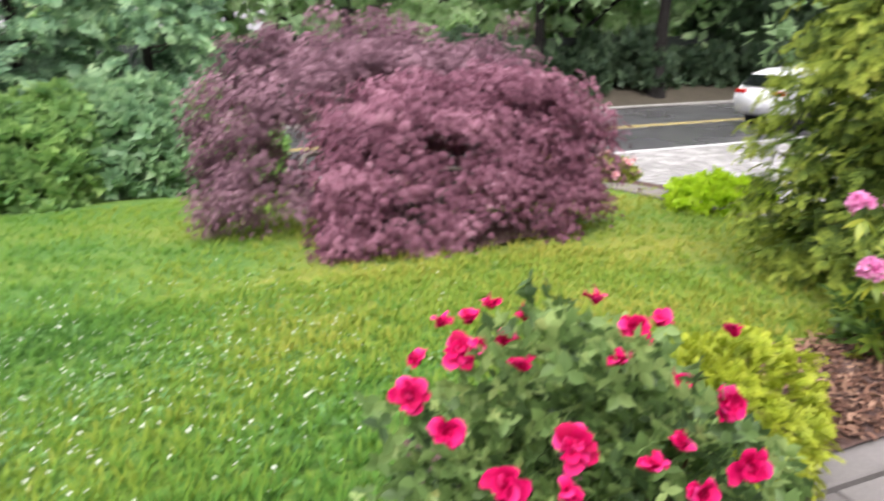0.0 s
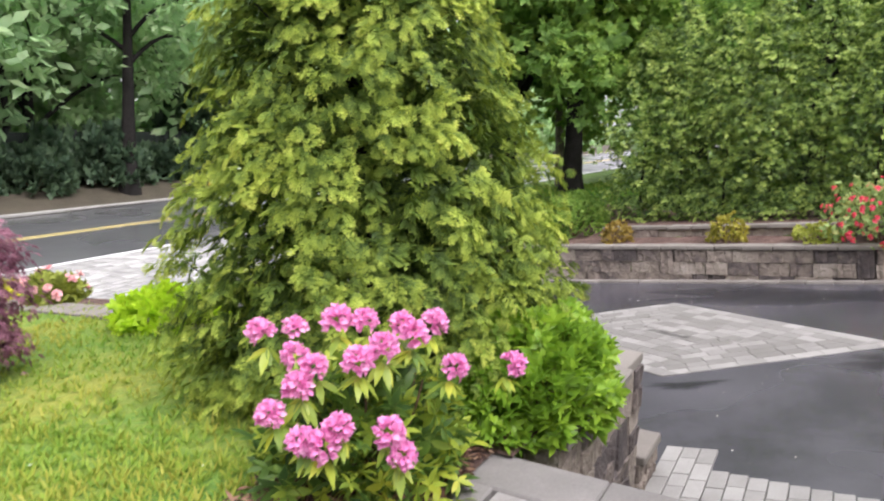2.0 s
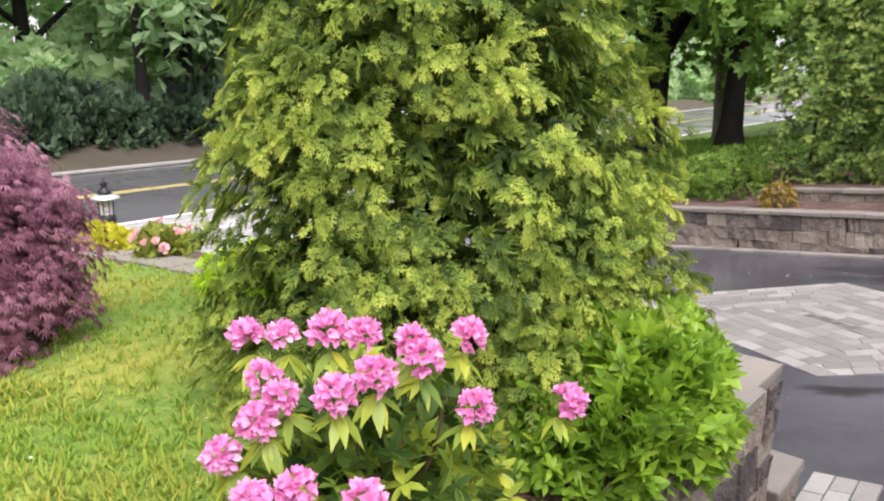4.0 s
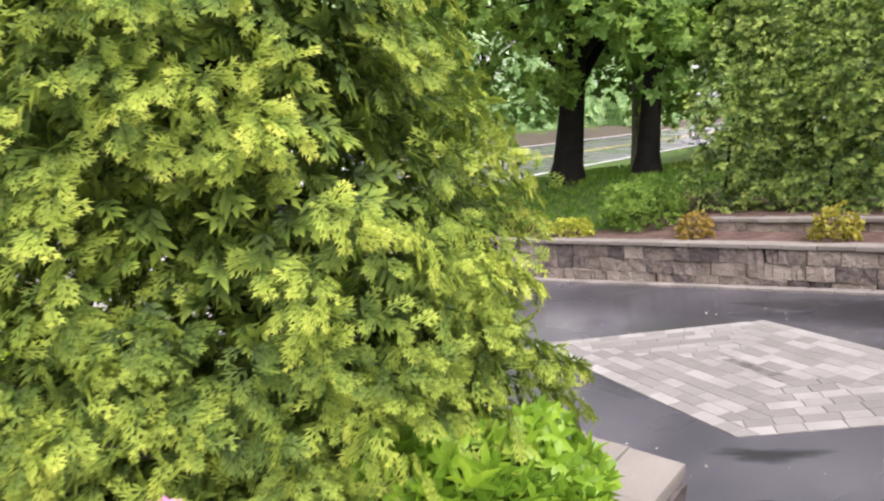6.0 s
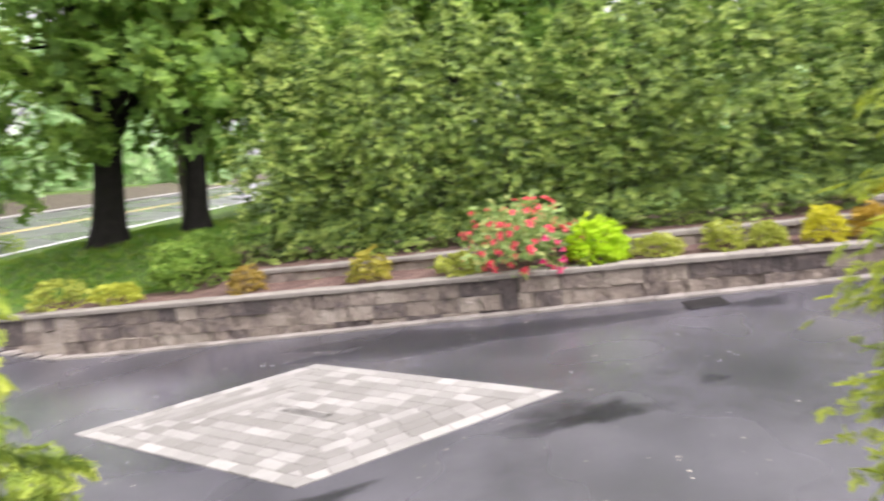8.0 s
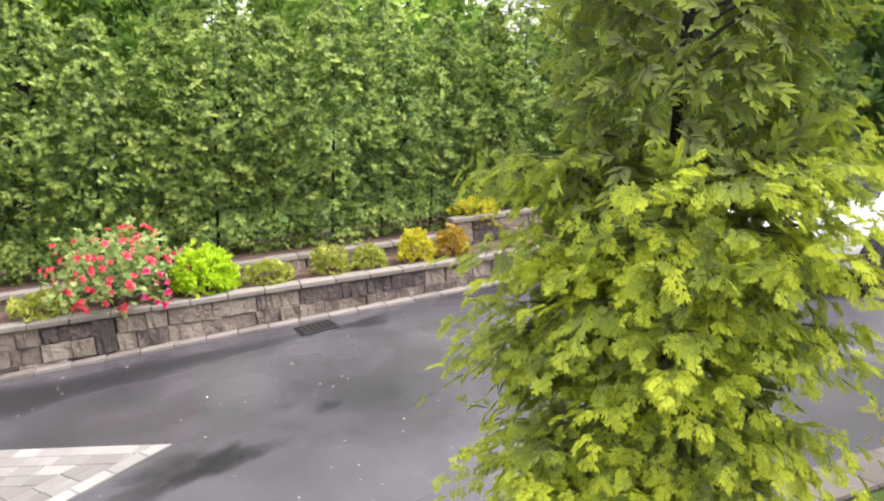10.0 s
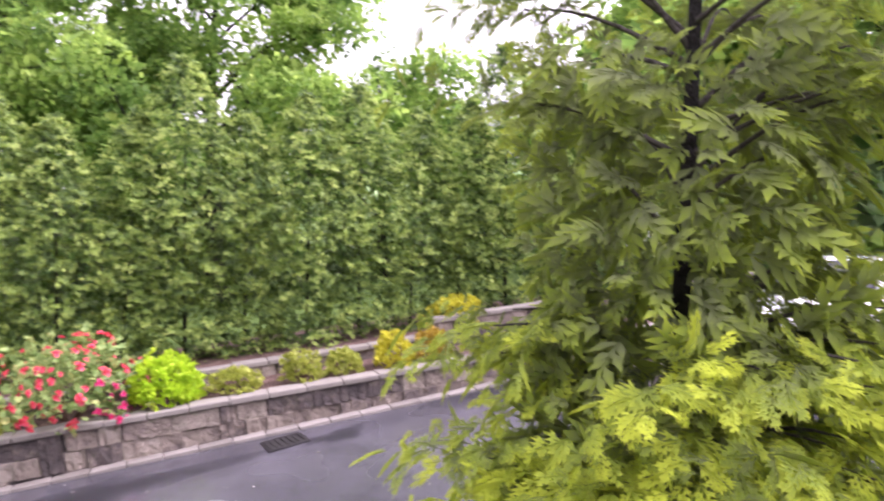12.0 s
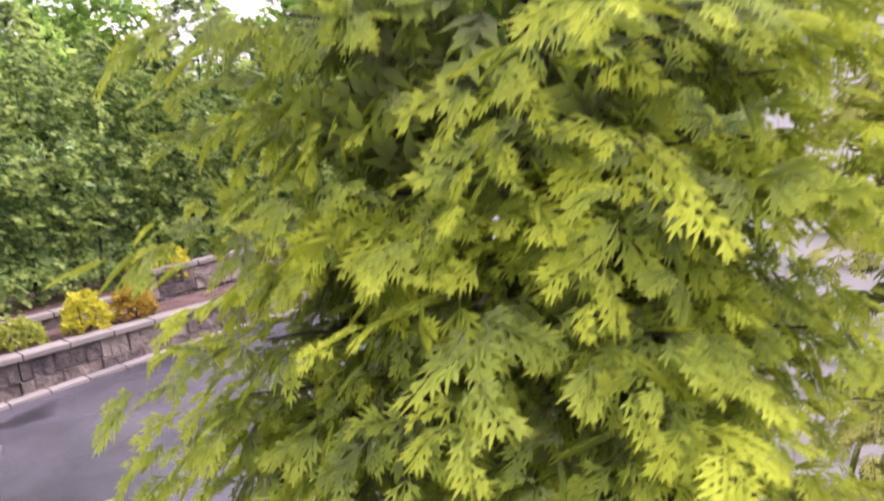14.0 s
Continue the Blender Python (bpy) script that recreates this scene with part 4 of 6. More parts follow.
SLABS = [slab_mesh(0.292, 0.192, 0.06, seed=1), slab_mesh(0.192, 0.192, 0.06, seed=2), slab_mesh(0.392, 0.292, 0.06, seed=3)]
y = 1.45
while y > -1.0:
    x = 4.88
    while x > 1.6:
        k = 0 if rnd.random() < 0.65 else 1
        w = (0.3, 0.2)[k]
        o = mesh_part("paving_slab", SLABS[k], walkway, loc=(x - w / 2, y - 0.1, WALK_Z + rnd.uniform(-0.003, 0.003)))
        x -= w
    y -= 0.2
rest_v, rest_f = [], []
rnd = random.Random(6)
for i in range(23):
    for x0, x1 in ((-3.95, 4.88),) if i >= 13 else ((-3.95, 1.55),):
        x = x1
        y0 = 1.45 - (i + 1) * 0.2
        while x > x0 + 0.1:
            w = rnd.choice((0.3, 0.3, 0.2))
            z = WALK_Z + rnd.uniform(-0.004, 0.002)
            o = len(rest_v)
            for e, zz in ((0.003, z - 0.05), (0.003, z - 0.006), (0.009, z)):
                rest_v += [(x - w + e, y0 + e, zz), (x - e, y0 + e, zz), (x - e, y0 + 0.2 - e, zz), (x - w + e, y0 + 0.2 - e, zz)]
            for k in (0, 4):
                rest_f += [(o + k + j, o + k + (j + 1) % 4, o + k + 4 + (j + 1) % 4, o + k + 4 + j) for j in range(4)]
            rest_f.append((o + 8, o + 9, o + 10, o + 11))
            x -= w
mesh_part("paving", raw_mesh("paving", rest_v, rest_f, FLAG), walkway, "grey pavers farther along the walkway", kind="stuff")
COPING = slab_mesh(0.33, 0.596, 0.1, 0.01, 0.002, 13)
for i in range(7):
    mesh_part("coping_stone", COPING, walkway, "smooth grey coping at the head of the steps", loc=(5.05, 1.33 - i * 0.6, WALK_Z + 0.002))
mesh_part("border_course", slab_mesh(3.6, 0.18, 0.07, 0.008, 0.0), walkway, "pale paver border course", loc=(3.38, 1.56, WALK_Z - 0.002))

stairs = thing("stairs", "grey stone steps from the walkway down to the drive", "stairs")
RISE, TREAD, S_Y0, S_Y1 = 0.175, 0.32, -0.4, 1.33
for i in range(5):
    x0, z1 = 5.2 + i * TREAD, WALK_Z - (i + 1) * RISE
    step = part("step", box_bm(x0, x0 + TREAD + 0.02, S_Y0, S_Y1, z1 - RISE - 0.12, z1 - 0.055), STONE, stairs)
    for k in range(4):
        w = (S_Y1 - S_Y0) / 4
        part("tread", box_bm(x0 - 0.025, x0 + TREAD, S_Y0 + k * w + 0.003, S_Y0 + (k + 1) * w - 0.003, z1 - 0.055, z1, 0.008), FLAG, step)


def landing_edge(y):
    """Outer edge of the paving at the foot of the steps; a short tongue runs on beside the end block."""
    return 8.17 if y > 0.93 else 7.75 + 0.2 * (y - 0.65)


landing = tagged(mesh_part("landing", grid_mesh("landing", spaced(7.05, 7.6, 0.1), spaced(-0.6, 1.36, 0.14), lambda x, y: drive_z(x, y) + 0.006, MORTAR)), "paving of pale mixed pavers at the foot of the steps", "pavement", kind="structure")
PAV = [slab_mesh(w - 0.008, 0.132, 0.06, 0.004, 0.001, 9 + i) for i, w in enumerate((0.2, 0.28))]
for me in PAV:
    me.materials.clear()
    me.materials.append(CURB)
rnd = random.Random(17)
for i in range(14):
    y = 1.29 - i * 0.14
    x = landing_edge(y)
    while x > 7.1:
        k = rnd.randrange(2)
        w = (0.2, 0.28)[k]
        mesh_part("edge_paver", PAV[k], landing, loc=(x - w / 2, y, drive_z(x, y) + 0.022)).rotation_euler = (-0.154, -0.05, 0)
        x -= w

BLOCKS = {}


def block_mesh(width, high, seed):
    """A split block of about this size, shared by all blocks of the same size and cut."""
    key = (round(width, 1) or 0.1, round(high, 3), seed % 3)
    if key not in BLOCKS:
        me = rough_block(key[0], 0.24, key[1] - 0.003, seed % 3 + int(key[0] * 70), 0.016, 0.008)
        me.materials.append(STONE)
        BLOCKS[key] = me
    return BLOCKS[key], key[0]


CAPS = [slab_mesh(1.0, 0.33, 0.07, 0.012, 0.003, s) for s in range(4)]
for me in CAPS:
    me.materials.clear()
    me.materials.append(CAP)


def block_wall(name, label, p0, p1, top, courses, group="", height=0.155, lens=(0.36, 0.72), cap=True, seed=0, tall_share=0.22, cap_len=0.45, cap_wide=0.33, cap_to=None):
    """A dry wall of split blocks under caps. p0 to p1: foot line, the face on the right-hand side of the way from p0 to p1."""
    r = random.Random(seed)
    ob = thing(name, label, "wall", group, "structure")
    length = math.hypot(p1[0] - p0[0], p1[1] - p0[1])
    ux, uy = (p1[0] - p0[0]) / length, (p1[1] - p0[1]) / length
    ang = math.atan2(uy, ux)
    nx, ny = uy, -ux
    slope = math.atan2(top(p1[0], p1[1]) - top(p0[0], p0[1]), length)
    # core behind the faces
    bm = bmesh.new()
    a = [bm.verts.new((p0[0] + ux * l + n * nx, p0[1] + uy * l + n * ny, top(p0[0] + ux * l, p0[1] + uy * l) - d)) for l in (0.02, length - 0.02) for n in (-0.07, -0.3) for d in (0.09, 0.09 + courses * height)]
    for q in ((0, 1, 5, 4), (2, 6, 7, 3), (0, 4, 6, 2), (0, 2, 3, 1), (4, 5, 7, 6), (1, 3, 7, 5)):
        bm.faces.new([a[i] for i in q])
    bmesh.ops.recalc_face_normals(bm, faces=bm.faces)
    part("core", bm, MORTAR, ob, "dark joints behind the blocks")
    def lay(b, e, c, rows):
        m = (b + e) / 2
        x, y = p0[0] + ux * m, p0[1] + uy * m
        me, full = block_mesh(e - b, rows * height, r.randrange(3))
        o = mesh_part("block", me, ob)
        push = r.uniform(-0.014, 0.014) - 0.12
        o.matrix_basis = Matrix.Translation((x + nx * push, y + ny * push, top(x, y) - 0.07 - (c + rows) * height)) @ Matrix.Rotation(ang, 4, "Z") @ Matrix.Rotation(-slope, 4, "Y") @ Matrix.Diagonal(((e - b - 0.004) / full, 1, 1, 1))

    for c in range(0, courses, 2):
        pair = min(2, courses - c)
        s = 0.0
        while s < length - 0.06:
            tall = pair == 2 and r.random() < tall_share
            e = min(length, s + (r.uniform(0.2, 0.42) if tall else r.uniform(*lens) * 1.5))
            if length - e < 0.12:
                e = length
            if tall:
                lay(s, e, c, 2)
            else:
                for k in range(pair):
                    cut = s + (e - s) * r.uniform(0.3, 0.7) if e - s > 0.42 else e
                    lay(s, cut, c + k, 1)
                    if cut < e:
                        lay(cut, e, c + k, 1)
            s = e
    if cap:
        run = cap_to or length
        k = max(1, round(run / cap_len))
        inward = cap_wide / 2 - 0.035
        for i in range(k):
            m = (i + 0.5) * run / k
            x, y = p0[0] + ux * m, p0[1] + uy * m
            o = mesh_part("cap", CAPS[i % 4], ob)
            o.matrix_basis = Matrix.Translation((x - nx * inward, y - ny * inward, top(x, y) + r.uniform(-0.003, 0.003))) @ Matrix.Rotation(ang, 4, "Z") @ Matrix.Rotation(-slope, 4, "Y") @ Matrix.Diagonal((run / k - 0.005, cap_wide / 0.33, 1, 1))
    return ob


# retaining wall of the front bed: return beside the steps, then along the drive
CAP_Z = 1.07
CORNER_X = 7.14
block_wall("retaining_wall", "split-stone retaining wall beside the steps with flat caps", (5.5, 1.37), (CORNER_X, 1.37), lambda x, y: CAP_Z, 8, seed=21, cap_to=1.26)
block_wall("retaining_wall", "split-stone wall corner under two broad flat caps", (CORNER_X, 1.37), (CORNER_X, 1.9), lambda x, y: CAP_Z, 8, seed=22, cap_wide=0.43, cap_len=0.27)
block_wall("retaining_wall", "split-stone retaining wall between lawn and drive with flat caps", (CORNER_X, 1.905), (7.23, 5.2), lambda x, y: CAP_Z - 0.13 - 0.11 * max(0, y - 1.9), 7, seed=27)
block_wall("retaining_wall", "low stone wall with flat caps along the lawn's edge", (7.23, 5.2), (7.7, 10.6), lambda x, y: lawn_z(x, y) - 0.03, 6, seed=23)
block_wall("retaining_wall", "short low stone block at the foot of the steps", (7.23, 1.36), (7.75, 1.36), lambda x, y: 0.24, 3, seed=24)

block_wall("retaining_wall", "split-stone wall along the house side of the steps", (7.23, -0.45), (5.5, -0.45), lambda x, y: CAP_Z, 7, seed=25)
block_wall("retaining_wall", "split-stone retaining wall below the bed at the house corner", (7.23, -9.0), (7.23, -0.45), lambda x, y: CAP_Z, 5, seed=26)
corner_bed = tagged(mesh_part("mulch_bed", grid_mesh("mulch_bed", spaced(5.22, 6.98, 0.11), spaced(-3.0, -0.68, 0.12), lambda x, y: 1.075 + 0.015 * noise.noise((x * 5, y * 5, 2)), MULCH)), "brown bark mulch bed at the house corner", "flower bed", kind="structure")

lawn_edging = tagged(new("lawn_edging"), "pale flat stone edging along the lawn", "edging", kind="structure")
EDGE_CAP = slab_mesh(0.42, 0.46, 0.07, 0.012, 0.003, 17)
EDGE_CAP.materials.clear()
EDGE_CAP.materials.append(CAP)
for i in range(12):
    y = 5.2 + i * 0.465
    x = 6.75 + 0.12 * math.sin((y - 5.2) * 0.6)
    mesh_part("edging_stone", EDGE_CAP, lawn_edging, loc=(x, y, lawn_z(x, y) + 0.05)).rotation_euler = (-0.09, 0, 0)
strip = tagged(mesh_part("planting_strip", grid_mesh("planting_strip", spaced(6.9, 7.4, 0.1), spaced(5.2, 10.6, 0.15), lambda x, y: lawn_z(x, y) + 0.03, MULCH)), "narrow mulched strip beyond the lawn edging", "flower bed", kind="structure")

# ---- far side of the drive: two tiers of wall, edging, drain, inlaid diamond ----
for (ya, yb, cs, sd) in ((8.2, 2.9, 4, 31), (2.9, -2.4, 3, 32), (-2.4, -9.5, 3, 33)):
    block_wall("garden_wall_lower", "low grey-brown block wall with caps along the drive", (wall_x(ya), ya), (wall_x(yb), yb), lambda x, y: wall_top(y), cs, "drive walls", seed=sd, height=0.21, tall_share=0.08)
for (ya, yb, cs, sd) in ((4.3, -0.4, 2, 41), (-0.4, -4.9, 2, 42)):
    block_wall("garden_wall_upper", "upper tier of grey-brown block wall below the hedge", (wall_x(ya) + 0.98, ya), (wall_x(yb) + 0.98, yb), lambda x, y: upper_top(y), cs, "drive walls", seed=sd, height=0.19, tall_share=0.08)
block_wall("garden_wall_upper", "raised end of the upper block wall below the hedge", (wall_x(-4.9) + 0.98, -4.9), (wall_x(-10.5) + 0.98, -10.5), lambda x, y: upper_top(y) + 0.22, 3, "drive walls", seed=43)

edging = tagged(new("drive_edging"), "pale paver strip along the wall's foot", "edging", kind="structure")
EDGE = slab_mesh(0.19, 0.37, 0.06, 0.008, 0.003, 12)
EDGE.materials.clear()
EDGE.materials.append(EDGE_TAN)
y = 8.2
while y > -9:
    x = wall_x(y) - 0.1
    o = mesh_part("edge_paver", EDGE, edging)
    o.matrix_basis = Matrix.Translation((x, y, drive_z(x, y) + 0.03)) @ Matrix.Rotation(radians(-10), 4, "Z") @ Matrix.Rotation(-0.154, 4, "X")
    y -= 0.37

drain = thing("storm_drain", "dark cast-iron storm drain grate set in the drive", "drain")
dx, dy = 13.15, -2.45
grate = part("frame", box_bm(-0.2, 0.2, -0.24, 0.24, -0.03, 0.008, 0.004), IRON, drain)
for i in range(7):
    part("bar", box_bm(-0.17, 0.17, -0.215 + i * 0.066, -0.18 + i * 0.066, 0.006, 0.02, 0.003), IRON, drain)
drain.matrix_basis = Matrix.Translation((dx, dy, drive_z(dx, dy) + 0.006)) @ Matrix.Rotation(-0.15, 4, "X")


def clip_poly(poly, a, b):
    """The part of a convex polygon left of the line a to b."""
    out = []
    for i in range(len(poly)):
        p, q = poly[i], poly[(i + 1) % len(poly)]
        sp = (b[0] - a[0]) * (p[1] - a[1]) - (b[1] - a[1]) * (p[0] - a[0])
        sq = (b[0] - a[0]) * (q[1] - a[1]) - (b[1] - a[1]) * (q[0] - a[0])
        if sp >= 0:
            out.append(p)
        if sp * sq < 0:
            t = sp / (sp - sq)
            out.append((p[0] + (q[0] - p[0]) * t, p[1] + (q[1] - p[1]) * t))
    return out


def area(poly):
    return 0.5 * sum(p[0] * q[1] - q[0] * p[1] for p, q in zip(poly, poly[1:] + poly[:1]))


def poly_piece(name, poly, mat, parent, lift=0.014, inset=0.0022):
    """A flat paver with worn edges on the drive."""
    cx, cy = sum(p[0] for p in poly) / len(poly), sum(p[1] for p in poly) / len(poly)
    bm = bmesh.new()
    rings = []
    for ins, z in ((inset, -0.03), (inset, lift - 0.005), (inset + 0.006, lift)):
        ring = []
        for x, y in poly:
            d = math.hypot(x - cx, y - cy) or 1
            k = max(0.2, 1 - ins * 1.4 / d)
            px, py = cx + (x - cx) * k, cy + (y - cy) * k
            ring.append(bm.verts.new((px, py, drive_z(px, py) + z)))
        rings.append(ring)
    n = len(poly)
    for a, b in zip(rings, rings[1:]):
        for i in range(n):
            bm.faces.new((a[i], a[(i + 1) % n], b[(i + 1) % n], b[i]))
    bm.faces.new(rings[-1])
    return part(name, bm, mat, parent)


D_N, D_R, D_F, D_L = (9.9, 1.79), (11.08, -0.48), (13.04, 2.31), (11.84, 4.74)
diamond = tagged(new("paver_diamond"), "diamond of mixed grey pavers inlaid in the drive", "pavement", kind="structure")
corners = [D_N, D_R, D_F, D_L]
bed_bm = bmesh.new()
bed_bm.faces.new([bed_bm.verts.new((x, y, drive_z(x, y) + 0.004)) for x, y in corners])
part("joint_bed", bed_bm, SAND, diamond, "sandy joints between the pavers")


def inset_line(a, b, d):
    l = math.hypot(b[0] - a[0], b[1] - a[1])
    nx, ny = -(b[1] - a[1]) / l * d, (b[0] - a[0]) / l * d
    return (a[0] + nx, a[1] + ny), (b[0] + nx, b[1] + ny)


rnd = random.Random(12)
for i in range(4):
    a, b = corners[i], corners[(i + 1) % 4]
    l = math.hypot(b[0] - a[0], b[1] - a[1])
    ends = [(corners[(i + n) % 4], corners[(i + n + 1) % 4]) for n in (1, 2, 3)]
    for k in range(9):
        # rows pass one another at the corners by turns
        cuts = [inset_line(*e, 0.152 * d) for e, d in zip(ends, (k + k % 2, k, k + 1 - k % 2))]
        (fa, fb), (ga, gb) = inset_line(a, b, k * 0.152), inset_line(a, b, k * 0.152 + 0.15)
        s0 = -rnd.uniform(0, 0.3)
        while s0 < l:
            w = rnd.choice((0.3, 0.3, 0.225))
            q = [(p[0] + (r_[0] - p[0]) * t / l, p[1] + (r_[1] - p[1]) * t / l) for p, r_, t in ((fa, fb, s0), (fa, fb, s0 + w), (ga, gb, s0 + w), (ga, gb, s0))]
            s0 += w
            for c, d in cuts:
                q = clip_poly(q, c, d) if len(q) > 2 else q
            if len(q) > 2 and area(q) > 0.004:
                poly_piece("paver" if k else "border_paver", q, PAVER if k else BORDER_PAVER, diamond)
# ---- beds ----
bed = tagged(mesh_part("mulch_bed", grid_mesh("mulch_bed", spaced(1.95, 7.2, 0.12), spaced(1.5, 3.2, 0.1), lambda x, y: lawn_z(x, y) + 0.03 + 0.02 * noise.noise((x * 5, y * 5, 0)), MULCH, lambda x, y: y < 2.32 + 0.05 * math.sin(x * 3) + 0.9 * sm(4.7, 5.6, x) and (y > 1.62 or x > 5.2) and not (x > 6.66 and y < 1.96))),
             "shredded brown bark mulch bed round the shrubs", "flower bed", kind="structure")
bed2 = tagged(mesh_part("mulch_bed", grid_mesh("mulch_bed", spaced(0.2, 3.4, 0.2), spaced(-9.5, 8.0, 0.25), lambda x, y: 0, MULCH, lambda x, y: y < 4.9 or x < 1.25)), "red-brown bark mulch bed between the walls and hedge", "flower bed", kind="structure")
for v in bed2.data.vertices:
    o = v.co.x
    v.co.x = wall_x(v.co.y) + o
    v.co.z = back_z(v.co.x, v.co.y) + 0.035 + 0.02 * noise.noise((v.co.x * 4, v.co.y * 4, 1))
rnd = np.random.default_rng(3)
n = 5200
p = np.stack([rnd.uniform(3.0, 5.6, n), rnd.uniform(1.62, 2.4, n), np.zeros(n)], -1)
p[:, 2] = [lawn_z(x, y) + 0.045 for x, y in p[:, :2]]
chips = scatter("bark_chips", [leaf(0.16, 0.05, 0.3)], p, rnd.normal(0, 1, (n, 3)) * [1, 1, 0.25], rnd.normal(0, 0.4, (n, 3)) + [0, 0, 1], rnd.uniform(0.02, 0.07, n), rnd.uniform(-0.2, 0.9, n),
                leaf_mat("bark_chip", [(0.1, (0.06, 0.03, 0.02)), (0.5, (0.17, 0.085, 0.055)), (0.95, (0.42, 0.27, 0.18))], glow=0.0, rough=0.9))
tagged(chips, "loose shredded bark chips on the bed", "mulch", kind="stuff")

# ---- grass and clover on the lawn ----
n = 18000
x = np.concatenate([rnd.uniform(-3.5, 7.1, n), rnd.uniform(-1.5, 4.5, n // 2)])
y = np.concatenate([1.9 + 8.5 * rnd.random(n) ** 1.4, rnd.uniform(1.9, 5.0, n // 2)])
ok = ~((x > 1.95) & (y < 2.38 + 0.9 * np.clip((x - 4.7) / 0.9, 0, 1)))
x, y = x[ok], y[ok]
n = len(x)
p = np.stack([x, y, [lawn_z(a, b) + 0.008 for a, b in zip(x, y)]], -1)
tuft_v, tuft_f, tuft_t = cluster(kites([((0, 0), (1, 0), 0.09, 0.1)]), 5, 1.0, 1.1, 5)
patch = np.array([noise.noise((a * 0.8, b * 0.8, 3)) for a, b in zip(x, y)])
grass = scatter("grass", [(tuft_v, tuft_f, tuft_t)], p, rnd.normal(0, 1, (n, 3)) * [1, 1, 0], np.tile([0, 0, 1.0], (n, 1)) + rnd.normal(0, 0.15, (n, 3)), rnd.uniform(0.035, 0.085, n), 0.12 + 0.36 * patch + rnd.uniform(-0.2, 0.2, n) + 0.42 * np.clip((x + 0.6 * (np.minimum(y, 5.2) - 4) - 1.0) / 2.4, 0, 1), GRASS)
tagged(grass, "short mown grass blades, yellower near the beds", "grass", kind="stuff")
n = 5200
x, y = rnd.uniform(16.5, 23.5, n), rnd.uniform(4.9, 13.6, n)
p = np.stack([x, y, [back_z(a, b) + 0.0 for a, b in zip(x, y)]], -1)
verge_grass = scatter("grass", [(tuft_v, tuft_f, tuft_t)], p, rnd.normal(0, 1, (n, 3)) * [1, 1, 0], np.tile([0, 0, 1.0], (n, 1)) + rnd.normal(0, 0.15, (n, 3)), rnd.uniform(0.07, 0.15, n), rnd.uniform(-0.1, 0.5, n), GRASS)
tagged(verge_grass, "rough mown grass under the verge trees", "grass", kind="stuff")
n = 5200
x, y = rnd.normal(0.7, 1.2, n), rnd.normal(3.6, 1.1, n)
lush = np.array([noise.noise((a * 1.3, b * 1.3, 9)) for a, b in zip(x, y)])
ok = (lush + rnd.normal(0, 0.12, n) > -0.02) & (y > 1.95) & (y < 7) & (x < 2.6) & ((x < 1.9) | (y > 2.5))
x, y = x[ok], y[ok]
n = len(x)
p = np.stack([x, y, [lawn_z(a, b) + rnd.uniform(0.02, 0.05) for a, b in zip(x, y)]], -1)
clover_leaves = scatter("clover_leaves", [cluster(leaf(0.46, 0.15, 0.2), 3, 1.0, 0.35, s) for s in (41, 42)], p, rnd.normal(0, 1, (n, 3)) * [1, 1, 0.2], np.tile([0, 0, 1.0], (n, 1)) + rnd.normal(0, 0.35, (n, 3)), rnd.uniform(0.012, 0.024, n), rnd.uniform(0.0, 0.8, n),
                        leaf_mat("clover_leaf", [(0.1, (0.05, 0.14, 0.04)), (0.5, (0.12, 0.27, 0.07)), (0.9, (0.2, 0.37, 0.11))], glow=0.35))
tagged(clover_leaves, "patches of small round clover leaves in the lawn", "clover", kind="stuff")
n = 900
x, y = rnd.normal(0.9, 1.1, n), rnd.normal(3.4, 1.0, n)
ok = (y > 2.1) & ((x < 1.9) | (y > 2.6))
x, y = x[ok], y[ok]
n = len(x)
p = np.stack([x, y, [lawn_z(a, b) + 0.045 for a, b in zip(x, y)]], -1)
clover = scatter("clover_flowers", [cluster(leaf(0.45, 0.3, 0.1), 5, 1.0, 1.0, 8)], p, rnd.normal(0, 1, (n, 3)) * [1, 1, 0], np.tile([0, 0, 1.0], (n, 1)), rnd.uniform(0.006, 0.012, n), rnd.uniform(0.1, 0.9, n), CLOVER)
tagged(clover, "tiny white clover flowers scattered in the lawn", "clover", kind="stuff")

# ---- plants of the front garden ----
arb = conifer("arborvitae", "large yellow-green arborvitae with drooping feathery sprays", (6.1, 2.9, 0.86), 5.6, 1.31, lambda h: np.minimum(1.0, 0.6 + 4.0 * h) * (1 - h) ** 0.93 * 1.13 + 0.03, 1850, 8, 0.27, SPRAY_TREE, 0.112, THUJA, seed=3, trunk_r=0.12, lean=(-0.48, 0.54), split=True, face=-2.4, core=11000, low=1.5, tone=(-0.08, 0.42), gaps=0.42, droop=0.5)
YOUNG_REACH = ([0, 0.12, 0.25, 0.5, 0.6, 0.68, 0.75, 0.85, 1.0], [0.32, 0.39, 0.41, 0.4, 0.42, 0.42, 0.36, 0.22, 0.03])
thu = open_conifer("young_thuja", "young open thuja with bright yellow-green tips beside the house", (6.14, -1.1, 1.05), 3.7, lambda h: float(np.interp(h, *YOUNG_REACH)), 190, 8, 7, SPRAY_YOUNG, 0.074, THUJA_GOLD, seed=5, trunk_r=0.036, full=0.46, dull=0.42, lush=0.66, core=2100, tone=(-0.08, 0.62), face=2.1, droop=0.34)
